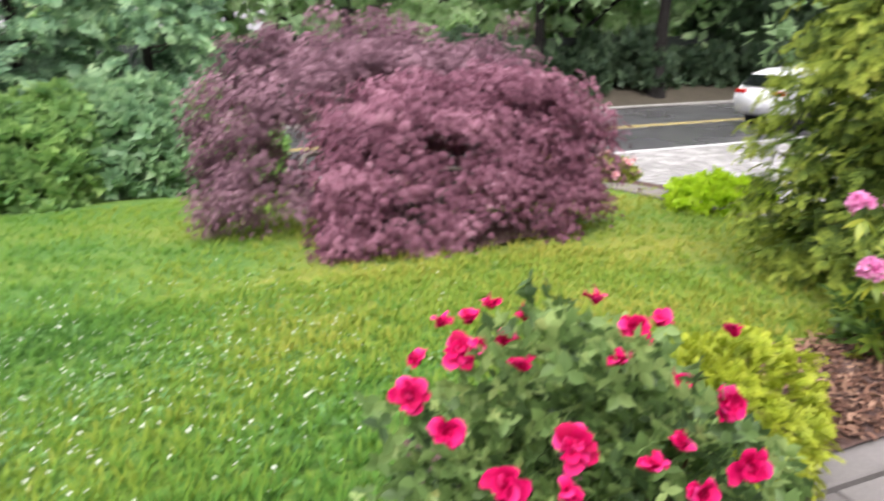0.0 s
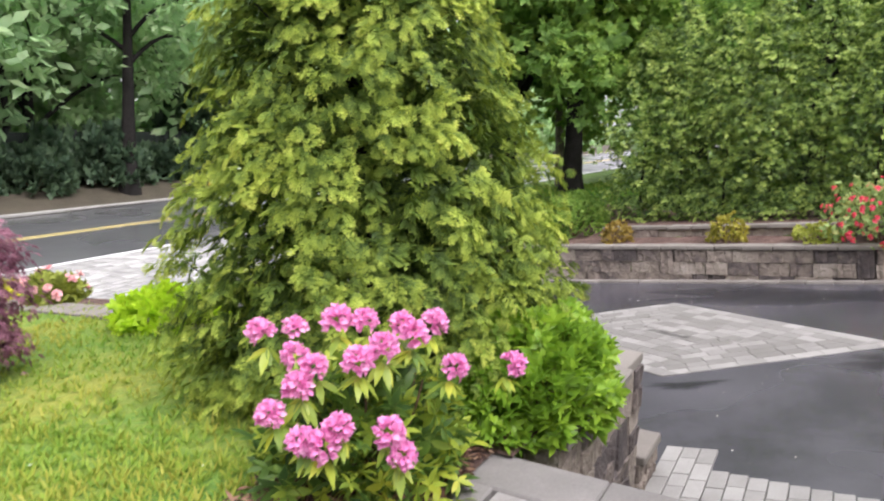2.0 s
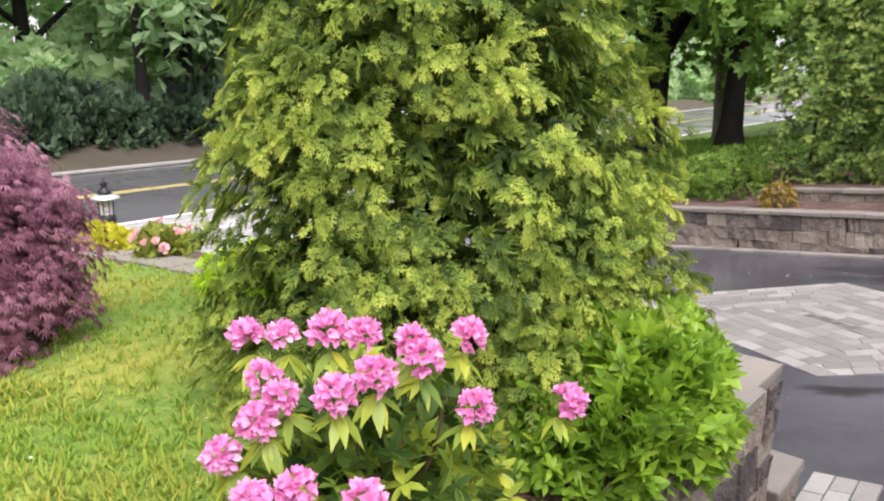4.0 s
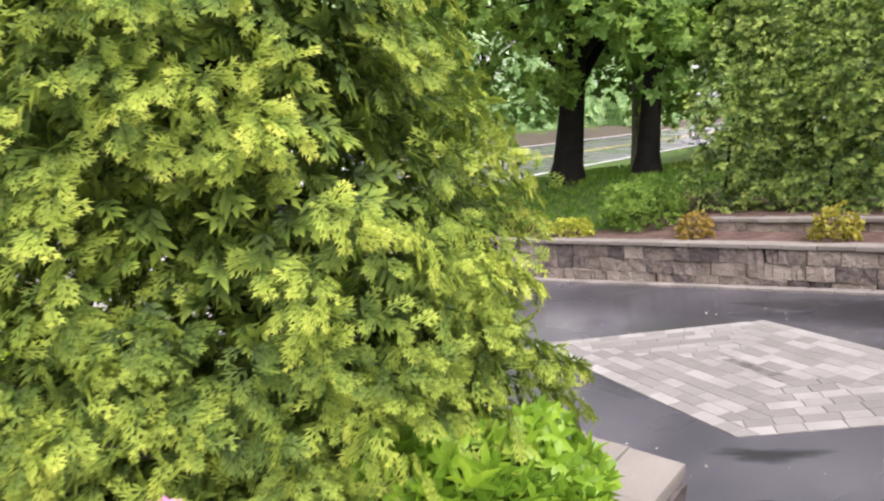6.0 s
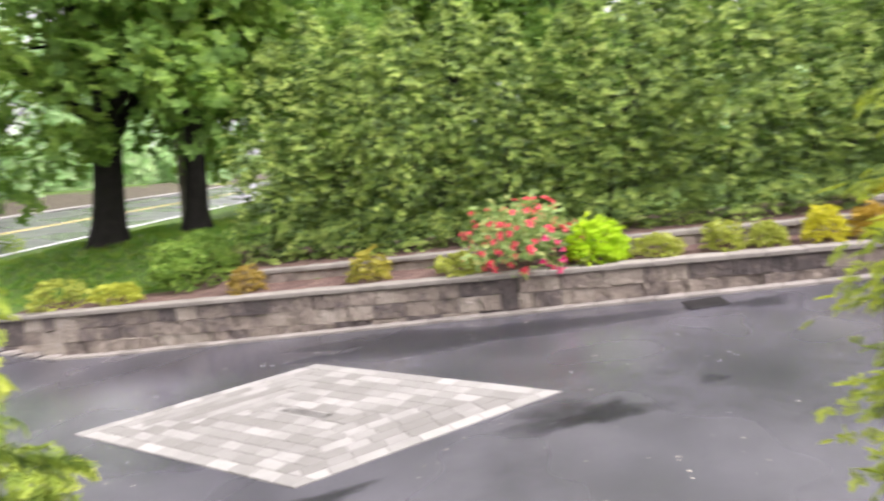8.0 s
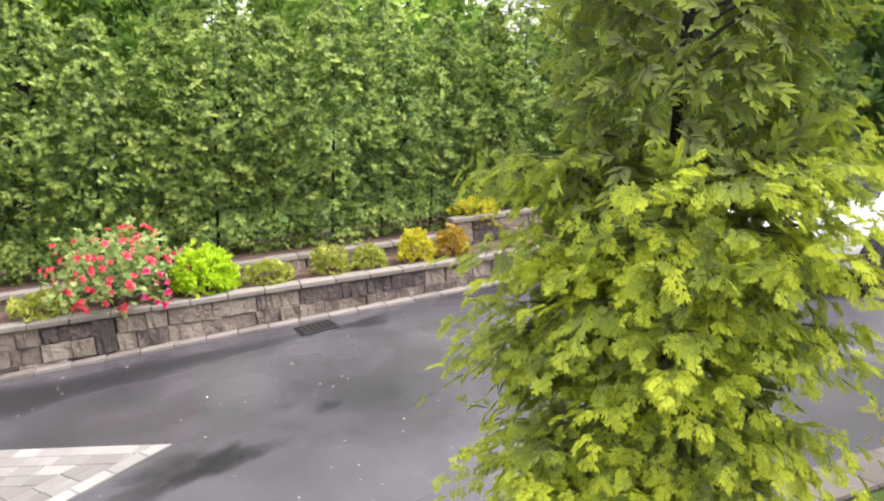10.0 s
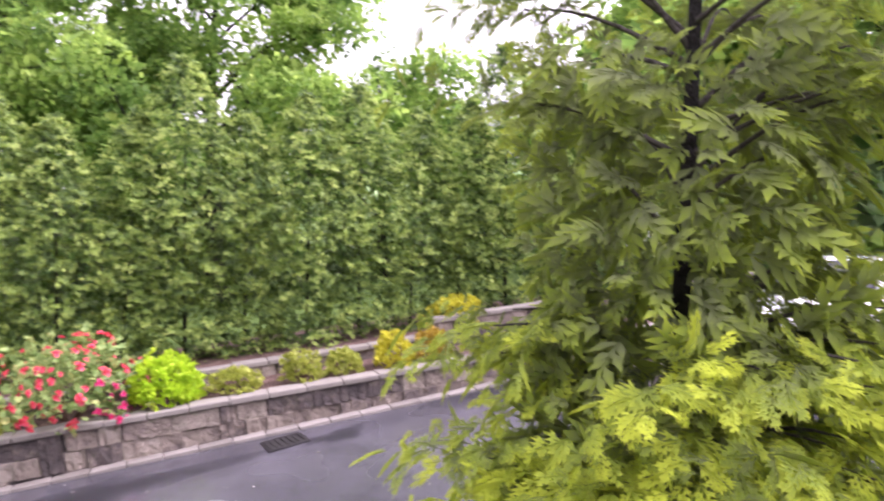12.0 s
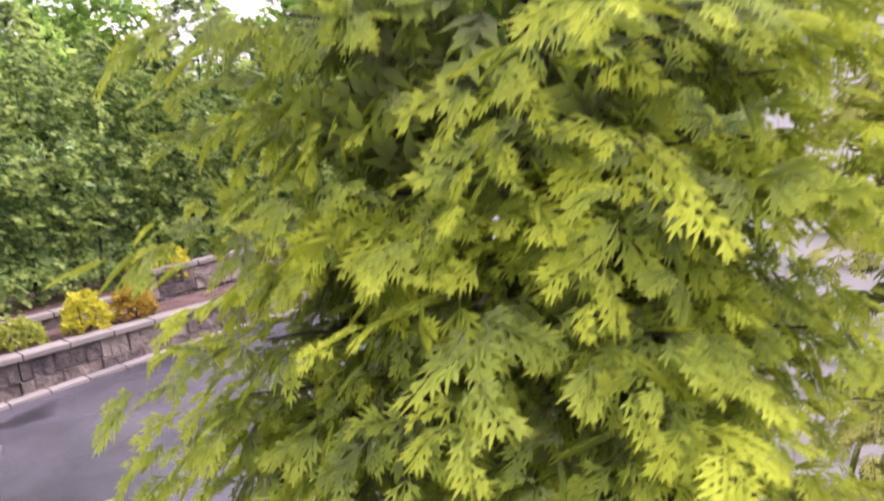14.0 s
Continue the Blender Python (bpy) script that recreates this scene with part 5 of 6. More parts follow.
thu2 = open_conifer("young_thuja", "small bronze-green thuja close against the white siding", (5.6, -2.3, 1.05), 2.9, lambda h: float(np.interp(h, [0, 0.3, 0.7, 1], [0.45, 0.42, 0.25, 0.05])), 70, 6, 6, SPRAY_YOUNG, 0.085, OLIVE, seed=15, trunk_r=0.03, full=0.7, dull=2.0, lush=0.8, core=500)

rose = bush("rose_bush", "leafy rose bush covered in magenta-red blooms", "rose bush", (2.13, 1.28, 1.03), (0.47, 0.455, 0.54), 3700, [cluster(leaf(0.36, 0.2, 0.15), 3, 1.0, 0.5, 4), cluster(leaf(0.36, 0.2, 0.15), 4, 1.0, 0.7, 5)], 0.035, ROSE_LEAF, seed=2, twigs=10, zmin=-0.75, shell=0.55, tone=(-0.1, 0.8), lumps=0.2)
ROSE_AT = ((-.32, .14, .40), (-.45, .15, .25), (-.45, -.09, .29), (-.39, -.27, .23), (-.29, -.35, .24), (-.11, -.40, .29), (.13, -.32, .38), (.11, -.43, .25), (.38, -.09, .43), (.06, -.07, .51), (.15, -.06, .5),
           (-.05, -.18, .48), (-.13, .14, .48), (-.17, .26, .48), (-.23, .27, .43), (-.32, .29, .43), (-.39, .27, .29), (-.25, -.08, .45), (-.28, .07, .44), (.10, .15, .49), (-.25, -.30, .34), (.05, -.27, .43), (-.04, -.45, .23), (-.24, .04, .47), (-.04, -.38, .33))
BLOOMS = [petal_bloom("bloom", 0.06, 34, ROSE_RED, s, 1.5, 0.35) for s in range(4)]
BUDS = [petal_bloom("bud", 0.058, 13, ROSE_RED, s + 9, 1.5, 0.55) for s in range(3)]
BIG = (0, 1, 2, 3, 6, 7, 9, 20, 22)
for i, c in enumerate(ROSE_AT):
    d = Vector((c[0], c[1], 0.25 + (c[2] - 0.25) * 0.68))
    q = random.Random(i)
    big = i in BIG
    o = mesh_part("bloom" if big else "bud", BLOOMS[i % 4] if big else BUDS[i % 3], rose)
    aim = d * 0.8 + Vector((-0.15, -0.75, 0.25)) if big else d * 0.5 + Vector((q.uniform(-0.3, 0.3), q.uniform(-0.5, 0.2), 0.5))
    o.matrix_basis = Matrix.Translation((d + d.normalized() * 0.06) * 0.79 + Vector((-0.014, -0.036, 0.542))) @ aim.to_track_quat("Z", "Y").to_matrix().to_4x4() @ Matrix.Rotation(q.uniform(0, 6), 4, "Z") @ Matrix.Diagonal((q.uniform(0.75, 0.98), q.uniform(0.68, 0.92), 0.85, 1)) @ Matrix.Scale(0.95 if big else 0.84, 4)

golden = bush("golden_shrub", "low rounded golden-green threadleaf shrub beside the roses", "shrub", (3.0, 1.69, 1.03), (0.31, 0.29, 0.32), 2100, SPRAY_TREE, 0.07, leaf_mat("golden_scale_leaf", [(0.1, (0.07, 0.12, 0.012)), (0.5, (0.28, 0.37, 0.02)), (0.9, (0.52, 0.57, 0.05))], glow=0.35), seed=3, zmin=-0.7)

rhod = bush("rhododendron", "rhododendron with yellowing leaves and round lilac-pink flower heads", "shrub", (4.68, 2.02, 1.03), (0.48, 0.48, 0.44), 470, [cluster(LONG, 7, 1.0, 0.6, 6), cluster(LONG, 6, 1.0, 0.3, 7)], 0.088, RHODO_LEAF, seed=4, twigs=10, zmin=-0.42, shell=0.6, tone=(-0.1, 0.6))
RHOD_AT = ((-.19, .42, .44), (-.16, .25, .48), (-.13, .04, .54), (-.08, -.07, .54), (.01, -.19, .52), (-.01, -.27, .49), (.29, -.19, .46), (-.36, .08, .44), (-.38, -.04, .42), (-.45, -.01, .36), (-.30, -.19, .45), (.03, -.44, .37), (.37, -.55, .3),
           (-.53, .06, .26), (-.55, -.11, .2), (-.53, -.19, .19), (-.48, -.23, .25), (-.38, -.39, .23), (-.37, -.44, .15), (-.18, -.23, .48))
TRUSS = [truss("flower_head", 0.063, 34, PINK, s) for s in range(4)]
WHORLS = []
for k in range(3):
    wv, wf, wt = cluster(leaf(0.22, 0.3, 0.12), 10, 0.09, 0.1, 30 + k)
    wv[:, 2] -= 0.5 * np.hypot(wv[:, 0], wv[:, 1])
    WHORLS.append(raw_mesh("leaf_whorl", wv, wf, RHODO_LEAF, wt + RNG.uniform(0.2, 0.75, len(wt) // 12).repeat(12)))
for i, c in enumerate(RHOD_AT):
    o = mesh_part("flower_head", TRUSS[i % 4], rhod)
    d = Vector(c)
    w = mesh_part("leaf_whorl", WHORLS[i % 3], rhod)
    w.matrix_basis = Matrix.Translation(d * 0.94 + Vector((-0.03, -0.02, 0.23))) @ Matrix.Rotation(i * 1.3, 4, "Z") @ Matrix.Rotation(0.2, 4, "X")
    o.matrix_basis = Matrix.Translation(d + Vector((-0.03, -0.02, 0.27))) @ (d + Vector((0, -0.2, 0.3))).to_track_quat("Z", "Y").to_matrix().to_4x4() @ Matrix.Scale(random.Random(i).uniform(0.85, 1.1), 4)

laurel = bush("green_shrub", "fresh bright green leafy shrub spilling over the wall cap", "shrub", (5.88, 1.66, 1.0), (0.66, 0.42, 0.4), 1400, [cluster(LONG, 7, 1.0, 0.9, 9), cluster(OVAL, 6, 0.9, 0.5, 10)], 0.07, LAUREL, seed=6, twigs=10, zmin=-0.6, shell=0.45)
low_gold = bush("golden_shrub", "small yellow-tipped evergreen shrub behind the wall corner", "shrub", (6.86, 2.12, 0.86), (0.2, 0.2, 0.2), 520, SPRAY_TREE, 0.06, OLIVE, seed=23, zmin=-0.5)
lime = bush("lime_shrub", "low lime-green shrub at the lawn's edge", "shrub", (6.75, 5.75, 0.72), (0.5, 0.6, 0.25), 420, [cluster(OVAL, 7, 1.0, 0.8, 9)], 0.085, LIME, seed=7, zmin=-0.4)
pinkrose = bush("pink_rose_bush", "small rose bush with pale pink blooms by the drive", "rose bush", (7.15, 8.3, 0.48), (0.34, 0.38, 0.3), 420, [cluster(OVAL, 5, 1.0, 0.6, 4)], 0.06, OLIVE, seed=8, zmin=-0.4)
PALE = [petal_bloom("bloom", 0.055, 14, PALE_PINK, s) for s in range(3)]
for i in range(16):
    d = Vector(sphere_dirs(1, 0.1, 1.0)[0])
    o = mesh_part("bloom", PALE[i % 3], pinkrose)
    o.matrix_basis = Matrix.Translation((d.x * 0.36, d.y * 0.4, 0.14 + d.z * 0.3)) @ d.to_track_quat("Z", "Y").to_matrix().to_4x4() @ Matrix.Scale(1.3, 4)

# ---- laceleaf maple: weeping mounds over a twisted trunk ----
maple = thing("japanese_maple", "weeping purple-red laceleaf maple in cascading mounds on the lawn", "tree", at=(3.5, 6.5, 0.66))
ch = []
for a0, l, h in ((0.2, 1.2, 1.4), (1.7, 1.0, 1.7), (2.9, 1.4, 1.6), (4.2, 1.0, 1.35), (5.3, 1.2, 1.3), (3.5, 0.7, 1.9)):
    u = np.linspace(0, 1, 9)[:, None]
    pth = np.concatenate([np.cos(a0 + u * 0.8) * l * u, np.sin(a0 + u * 0.8) * l * u, 0.62 * h * np.sin(u * 1.9) - 0.06], 1)
    ch.append(tube(pth, np.linspace(0.07, 0.012, 9), 8))
for i, (v, f) in enumerate(ch):
    mesh_part("limb" if i else "trunk", raw_mesh("limb" if i else "trunk", v, f, BARK_GREY, smooth=True), maple, "twisted grey-brown limb")


def mound(c, r, n_clump, per, hollow, seed):
    """Clumps of cut leaves hanging over a dome."""
    q = np.random.default_rng(seed)
    d = sphere_dirs(n_clump, -0.55, 1.0)
    lob = 1 + 0.06 * np.sin(4 * np.arctan2(d[:, 1], d[:, 0]) + seed) + 0.07 * np.sin(9 * d[:, 2] + 6 * d[:, 0]) * np.sin(8 * d[:, 1] + seed) + q.normal(0, 0.04, n_clump)
    d = d / (np.abs(d) ** 4.5).sum(1, keepdims=True) ** (1 / 4.5)
    cc = np.array(c) + d * lob[:, None] * np.array(r) * q.uniform(0.86, 1.0, n_clump)[:, None]
    for hx, hy, hz, hr in hollow:
        cc = cc[np.linalg.norm(cc - [hx, hy, hz], axis=1) > hr]
    cc = cc[cc[:, 2] > 0.1 + 0.08 * np.sin(5 * cc[:, 0] + seed) + 0.2 * np.clip((cc[:, 0] + 0.3) / 0.6, 0, 1)]
    k = len(cc)
    dd = unit((cc - np.array(c)) / np.array(r))
    idx = np.repeat(np.arange(k), per)
    m = len(idx)
    o = np.clip(q.normal(0, 1, (m, 3)), -1.9, 1.9) * [0.095, 0.095, 0.055]
    loc = cc[idx] + o
    loc[:, 2] -= 0.9 * (o[:, 0] ** 2 + o[:, 1] ** 2) * 2.5
    dirs = unit(dd[idx] * [1, 1, 0.3] + unit(o) * 0.6 + [0, 0, -0.75] + q.normal(0, 0.25, (m, 3)))
    nor = unit(dd[idx] * 0.8 + [0, 0, 0.6] + q.normal(0, 0.3, (m, 3)))
    # Tops of clumps lighter, undersides darker: overhead light worked into the tone.
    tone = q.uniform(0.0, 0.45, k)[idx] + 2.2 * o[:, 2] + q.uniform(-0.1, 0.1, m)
    return loc, dirs, nor, tone


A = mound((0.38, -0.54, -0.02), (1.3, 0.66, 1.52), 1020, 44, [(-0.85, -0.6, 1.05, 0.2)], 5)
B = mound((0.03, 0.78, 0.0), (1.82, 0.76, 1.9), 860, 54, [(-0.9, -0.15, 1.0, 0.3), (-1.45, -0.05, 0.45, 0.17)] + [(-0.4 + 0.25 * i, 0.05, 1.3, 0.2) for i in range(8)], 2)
for (loc, dirs, nor, tone), m, lb in ((A, MAPLE, "finely cut rosy-purple foliage"), (B, MAPLE_SHADED, "finely cut mauve-purple foliage, greyed for the rear mound's shade")):
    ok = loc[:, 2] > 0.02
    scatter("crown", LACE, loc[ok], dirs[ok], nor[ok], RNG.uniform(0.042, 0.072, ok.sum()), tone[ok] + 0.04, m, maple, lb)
maple_bed = tagged(mesh_part("mulch_ring", grid_mesh("mulch_ring", spaced(1.2, 5.8, 0.07), spaced(4.8, 8.6, 0.07), lambda x, y: lawn_z(x, y) + 0.035 + 0.06 * max(0, 1 - ((x - 3.85) / 1.4) ** 2 - ((y - 6.2) / 0.85) ** 2) + 0.012 * noise.noise((x * 6, y * 6, 4)), MULCH, lambda x, y: ((x - 3.85) / 1.4) ** 2 + ((y - 6.2) / 0.85) ** 2 < 1 + 0.15 * math.sin(7 * math.atan2(y - 6.15, x - 3.8)))), "dark mulch under the weeping maple", "flower bed", kind="structure")

# ---- plants of the drive's far bed ----


def bed_bush(name, label, y, o, radii, n, mat, size=0.05, templates=None, seed=0, group=""):
    x = wall_x(y) + o
    return bush(name, label, "shrub", (x, y, back_z(x, y) + 0.03), radii, n, templates or [cluster(SMALL, 7, 1.0, 0.8, 9)], size, mat, group, seed=seed, zmin=-0.4, twigs=6)


bed_bush("golden_shrub", "small yellow-green shrub in the bed above the wall", 6.16, 0.6, (0.36, 0.38, 0.24), 260, CITRUS, seed=1)
bed_bush("olive_shrub", "olive and bronze low shrub in the bed above the wall", 7.3, 0.6, (0.5, 0.5, 0.36), 260, OLIVE, seed=2)
bed_bush("green_shrub", "rounded mid-green shrub at the end of the hedge", 5.1, 1.5, (0.75, 0.75, 0.62), 620, OAK, 0.07, seed=3)
bed_bush("orange_shrub", "small orange-yellow shrub in the bed above the wall", 3.86, 0.5, (0.28, 0.28, 0.32), 200, BRONZE, seed=4)
bed_bush("golden_shrub", "small golden shrub with orange tips in the bed above the wall", 1.9, 0.5, (0.32, 0.32, 0.34), 240, GOLD, seed=5)
bed_bush("olive_shrub", "flat olive-green shrub beside the coral roses", 0.55, 0.5, (0.36, 0.36, 0.22), 180, OLIVE, seed=6)
bed_bush("lime_shrub", "bright lime-green rounded shrub beside the coral roses", -1.35, 0.5, (0.42, 0.42, 0.42), 420, LIME, 0.07, seed=7)
bed_bush("olive_shrub", "low spreading olive-yellow shrub between the walls", -2.15, 0.5, (0.3, 0.34, 0.22), 220, OLIVE, seed=8)
bed_bush("olive_shrub", "low pale olive shrub with pinkish leaves between the walls", -2.95, 0.5, (0.26, 0.27, 0.29), 200, OLIVE, seed=9)
bed_bush("olive_shrub", "low olive-green shrub between the walls", -3.47, 0.5, (0.26, 0.24, 0.22), 190, OLIVE, seed=10)
bed_bush("golden_shrub", "bright yellow rounded shrub between the walls", -4.12, 0.45, (0.27, 0.25, 0.34), 240, YELLOW, seed=11)
bed_bush("orange_shrub", "amber-yellow rounded shrub between the walls", -4.65, 0.45, (0.25, 0.23, 0.32), 200, ORANGE, seed=12)
bed_bush("golden_shrub", "yellow shrub on the raised end of the wall", -5.5, 1.35, (0.42, 0.42, 0.36), 300, YELLOW, seed=13)
coral = bush("coral_rose_bush", "rose bush with coral-red blooms leaning over the wall", "rose bush", (wall_x(-0.3) + 0.45, -0.3, back_z(wall_x(-0.3) + 0.45, -0.3)), (0.72, 0.82, 0.68), 620, [cluster(SMALL, 7, 1.0, 0.6, 4)], 0.06, ROSE_LEAF, seed=14, zmin=-0.55, shell=0.75, lumps=0.2, tone=(0.3, 0.8))
CORALS = [petal_bloom("bloom", 0.06, 12, CORAL, s) for s in range(3)]
dd = sphere_dirs(150, -0.5, 1.0)
PINKS = [petal_bloom("bloom", 0.065, 12, leaf_mat("deep_pink_petal", [(0.1, (0.7, 0.03, 0.16)), (0.9, (0.85, 0.14, 0.36))], glow=0.35), s + 5) for s in range(2)]
for i, d in enumerate(dd):
    if d[0] > 0.55:
        continue
    low = d[1] < -0.35 and d[2] < 0.35
    q = random.Random(i)
    o = mesh_part("bloom", PINKS[i % 2] if low else CORALS[i % 3], coral)
    o.matrix_basis = Matrix.Translation(Vector((d[0] * 0.76, d[1] * 0.84, d[2] * 0.7)) * q.uniform(0.7, 1.08) + Vector((0, 0, 0.34))) @ Vector(d).to_track_quat("Z", "Y").to_matrix().to_4x4() @ Matrix.Scale(q.uniform(0.6, 1.15), 4)

# ---- hedge behind the walls ----


def hedge_form(h):
    return np.minimum(1.0, 0.64 + 0.68 * h) * (1 - h ** 2.6) ** 0.8 + 0.03


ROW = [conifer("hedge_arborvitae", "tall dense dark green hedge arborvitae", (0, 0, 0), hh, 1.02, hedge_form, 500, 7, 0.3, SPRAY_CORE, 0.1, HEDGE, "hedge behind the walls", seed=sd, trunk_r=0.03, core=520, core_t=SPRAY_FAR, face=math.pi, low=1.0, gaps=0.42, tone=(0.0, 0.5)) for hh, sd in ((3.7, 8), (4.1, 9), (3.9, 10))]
rnd = random.Random(5)
spots = []
for i in range(21):
    y = 3.9 - i * 0.82
    x = wall_x(y) + 2.15 + rnd.uniform(-0.15, 0.15)
    spots.append(pose(x, y, back_z(x, y) - 0.05, rnd.uniform(-2, 2), rnd.uniform(-2, 2), rnd.uniform(-25, 25)) @ Matrix.Scale(rnd.uniform(0.9, 1.1), 4))
for ob, m in zip(ROW, spots):
    ob.matrix_basis = m
for i, m in enumerate(spots[3:]):
    c = copy_thing(ROW[i % 3], m)
    c.scale = m.to_scale()

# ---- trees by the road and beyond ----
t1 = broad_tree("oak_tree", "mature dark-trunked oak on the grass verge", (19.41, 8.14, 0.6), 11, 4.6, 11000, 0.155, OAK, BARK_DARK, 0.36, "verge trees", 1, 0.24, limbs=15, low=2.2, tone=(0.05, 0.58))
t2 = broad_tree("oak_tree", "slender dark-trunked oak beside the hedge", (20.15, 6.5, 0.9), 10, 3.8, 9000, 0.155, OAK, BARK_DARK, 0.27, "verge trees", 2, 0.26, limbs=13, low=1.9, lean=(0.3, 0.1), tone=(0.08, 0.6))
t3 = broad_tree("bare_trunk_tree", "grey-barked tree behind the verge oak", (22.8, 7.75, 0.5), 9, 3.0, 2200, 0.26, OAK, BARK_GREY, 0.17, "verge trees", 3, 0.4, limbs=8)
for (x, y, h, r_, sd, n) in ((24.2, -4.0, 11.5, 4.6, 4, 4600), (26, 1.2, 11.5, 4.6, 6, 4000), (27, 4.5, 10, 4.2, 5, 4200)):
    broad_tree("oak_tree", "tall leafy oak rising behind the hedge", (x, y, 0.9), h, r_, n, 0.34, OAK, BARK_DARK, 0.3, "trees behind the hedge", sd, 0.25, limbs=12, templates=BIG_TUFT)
F1 = broad_tree("woodland_tree", "tall woodland tree, distance haze put into its pale green leaves", (-6, 30, 0.5), 15, 6.0, 680, 0.95, WOODS, BARK_DARK, 0.3, "woods beyond the road", 11, 0.22, BIG_TUFT, 12, low=2.5)
F2 = broad_tree("woodland_tree", "tall woodland tree, distance haze put into its pale green leaves", (6, 27.5, 0.4), 14, 5.5, 680, 0.95, WOODS, BARK_DARK, 0.28, "woods beyond the road", 12, 0.2, BIG_TUFT, 12, low=2.5)
F3 = broad_tree("woodland_tree", "tall woodland tree, distance haze put into its pale green leaves", (13, 29, 0.5), 16, 6.0, 680, 0.95, WOODS, BARK_DARK, 0.33, "woods beyond the road", 13, 0.24, BIG_TUFT, 12, low=3.0)
F4 = broad_tree("woodland_tree", "leafy green tree beyond the hedge", (30, -4, 0.9), 15, 6.0, 1300, 0.75, OAK, BARK_DARK, 0.3, "trees behind the hedge", 14, 0.2, BIG_TUFT, 12, low=2.5)
F5 = broad_tree("woodland_tree", "leafy green tree beyond the hedge", (34, -11, 0.9), 14, 6.0, 1300, 0.75, OAK, BARK_DARK, 0.3, "trees behind the hedge", 15, 0.2, BIG_TUFT, 12, low=2.5)
for ob in (F4, F5):
    ob.scale = (0.6, 0.6, 0.5)
rnd = random.Random(8)
far = [(18, 26.6), (22, 30), (27, 27), (33, 30), (40, 28), (49, 30), (60, 30), (74, 31), (-14, 28), (0, 34), (5, 33.5), (11, 37), (19, 36), (29, 38), (40, 39), (54, 40),
       (32, -6), (36, 2), (30, -14), (26, -22), (36, -16), (40, -28), (18, -27), (24, -33), (33, -36), (12, -31), (44, -8), (46, 10), (17.5, -14.5), (14.5, -17), (11.8, -19), (20.5, -19), (25, -9), (24.5, -13)]
for i, (x, y) in enumerate(far):
    s = rnd.uniform(0.8, 1.1) * ((0.72 if x < 21 else 0.5) if y < 0 else 1.0)
    c = copy_thing((F4, F5)[i % 2] if y < 4 else (F1, F2, F3)[i % 3], pose(x, y, land_z(x, y) - 0.1, 0, 0, rnd.uniform(0, 360)))
    c.scale = (s * (1.25 if y < 0 else 1), s * (1.25 if y < 0 else 1), s * rnd.uniform(0.9, 1.1))

for (x, y, r_, sd, ln) in ((19.8, 23.6, 0.3, 31, 0.2), (15.1, 24.6, 0.24, 32, -0.3), (16.9, 26.2, 0.16, 33, 0.2), (8.4, 27, 0.28, 34, 0.1)):
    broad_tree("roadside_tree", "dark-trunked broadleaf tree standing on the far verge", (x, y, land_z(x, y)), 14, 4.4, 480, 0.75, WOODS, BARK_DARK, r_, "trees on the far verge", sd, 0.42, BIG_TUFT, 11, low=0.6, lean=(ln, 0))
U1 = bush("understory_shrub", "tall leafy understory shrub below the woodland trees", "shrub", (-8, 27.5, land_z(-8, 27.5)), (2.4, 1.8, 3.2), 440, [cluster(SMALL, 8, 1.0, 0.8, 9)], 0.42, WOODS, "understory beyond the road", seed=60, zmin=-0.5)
rnd = random.Random(31)
for i in range(17):
    x = -4 + i * 4.1 + rnd.uniform(-1, 1)
    y = 28 + rnd.uniform(-1, 2.5)
    c = copy_thing(U1, pose(x, y, land_z(x, y) - 0.1, 0, 0, rnd.uniform(0, 360)))
    c.scale = (1, 1, rnd.uniform(0.6, 1.2))
for x, y in ((64, 24.6), (71, 25.6), (78, 27), (86, 29)):
    copy_thing(U1, pose(x, y, land_z(x, y) - 0.1, 0, 0, x * 7))
for i in range(5):
    x, y = 6.8 + i * 2.6, -16.5 + rnd.uniform(-0.6, 0.6)
    c = copy_thing(U1, pose(x, y, land_z(x, y) - 0.1, 0, 0, rnd.uniform(0, 360)))
    c.scale = (0.9, 0.9, rnd.uniform(0.8, 1.0))
for i in range(9):
    x, y = 29 + rnd.uniform(-1.5, 1.5), 5 - i * 3.2
    c = copy_thing(U1, pose(x, y, land_z(x, y) - 0.1, 0, 0, rnd.uniform(0, 360)))
    c.scale = (1, 1.1, rnd.uniform(0.7, 1.1))
# shrubs at the left end of the lawn
for i, (x, y, h, m, lb) in enumerate(((-3.4, 10.6, 1.5, CEDAR, "dense blue-green shrub closing the lawn"), (-1.9, 11.4, 1.7, CEDAR, "dense blue-green shrub closing the lawn"), (-0.35, 11.7, 1.15, BORDER, "leafy light green shrub in front of the dark hedge"), (0.95, 12.0, 1.3, CEDAR, "dense blue-green shrub closing the lawn"), (2.3, 12.3, 1.1, BORDER, "leafy light green shrub in front of the dark hedge"))):
    bush("border_shrub", lb, "shrub", (x, y, lawn_z(x, y)), (1.05, 0.95, h), 1500, [cluster(SMALL, 8, 1.0, 0.8, 9)], 0.16, m, "shrubs closing the lawn", seed=20 + i, zmin=-0.5)
S1 = conifer("screen_conifer", "tall dark blue-green conifer screening the road", (-2.6, 12.9, 0.1), 6.5, 1.35, lambda h: np.minimum(1.0, 0.8 + 2.0 * h) * (1 - h ** 2.4) ** 0.8 + 0.03, 330, 6, 0.6, SPRAY_FAR, 0.3, CEDAR, "conifers screening the road", seed=31, trunk_r=0.12, low=1.0, core=300, core_t=SPRAY_FAR)
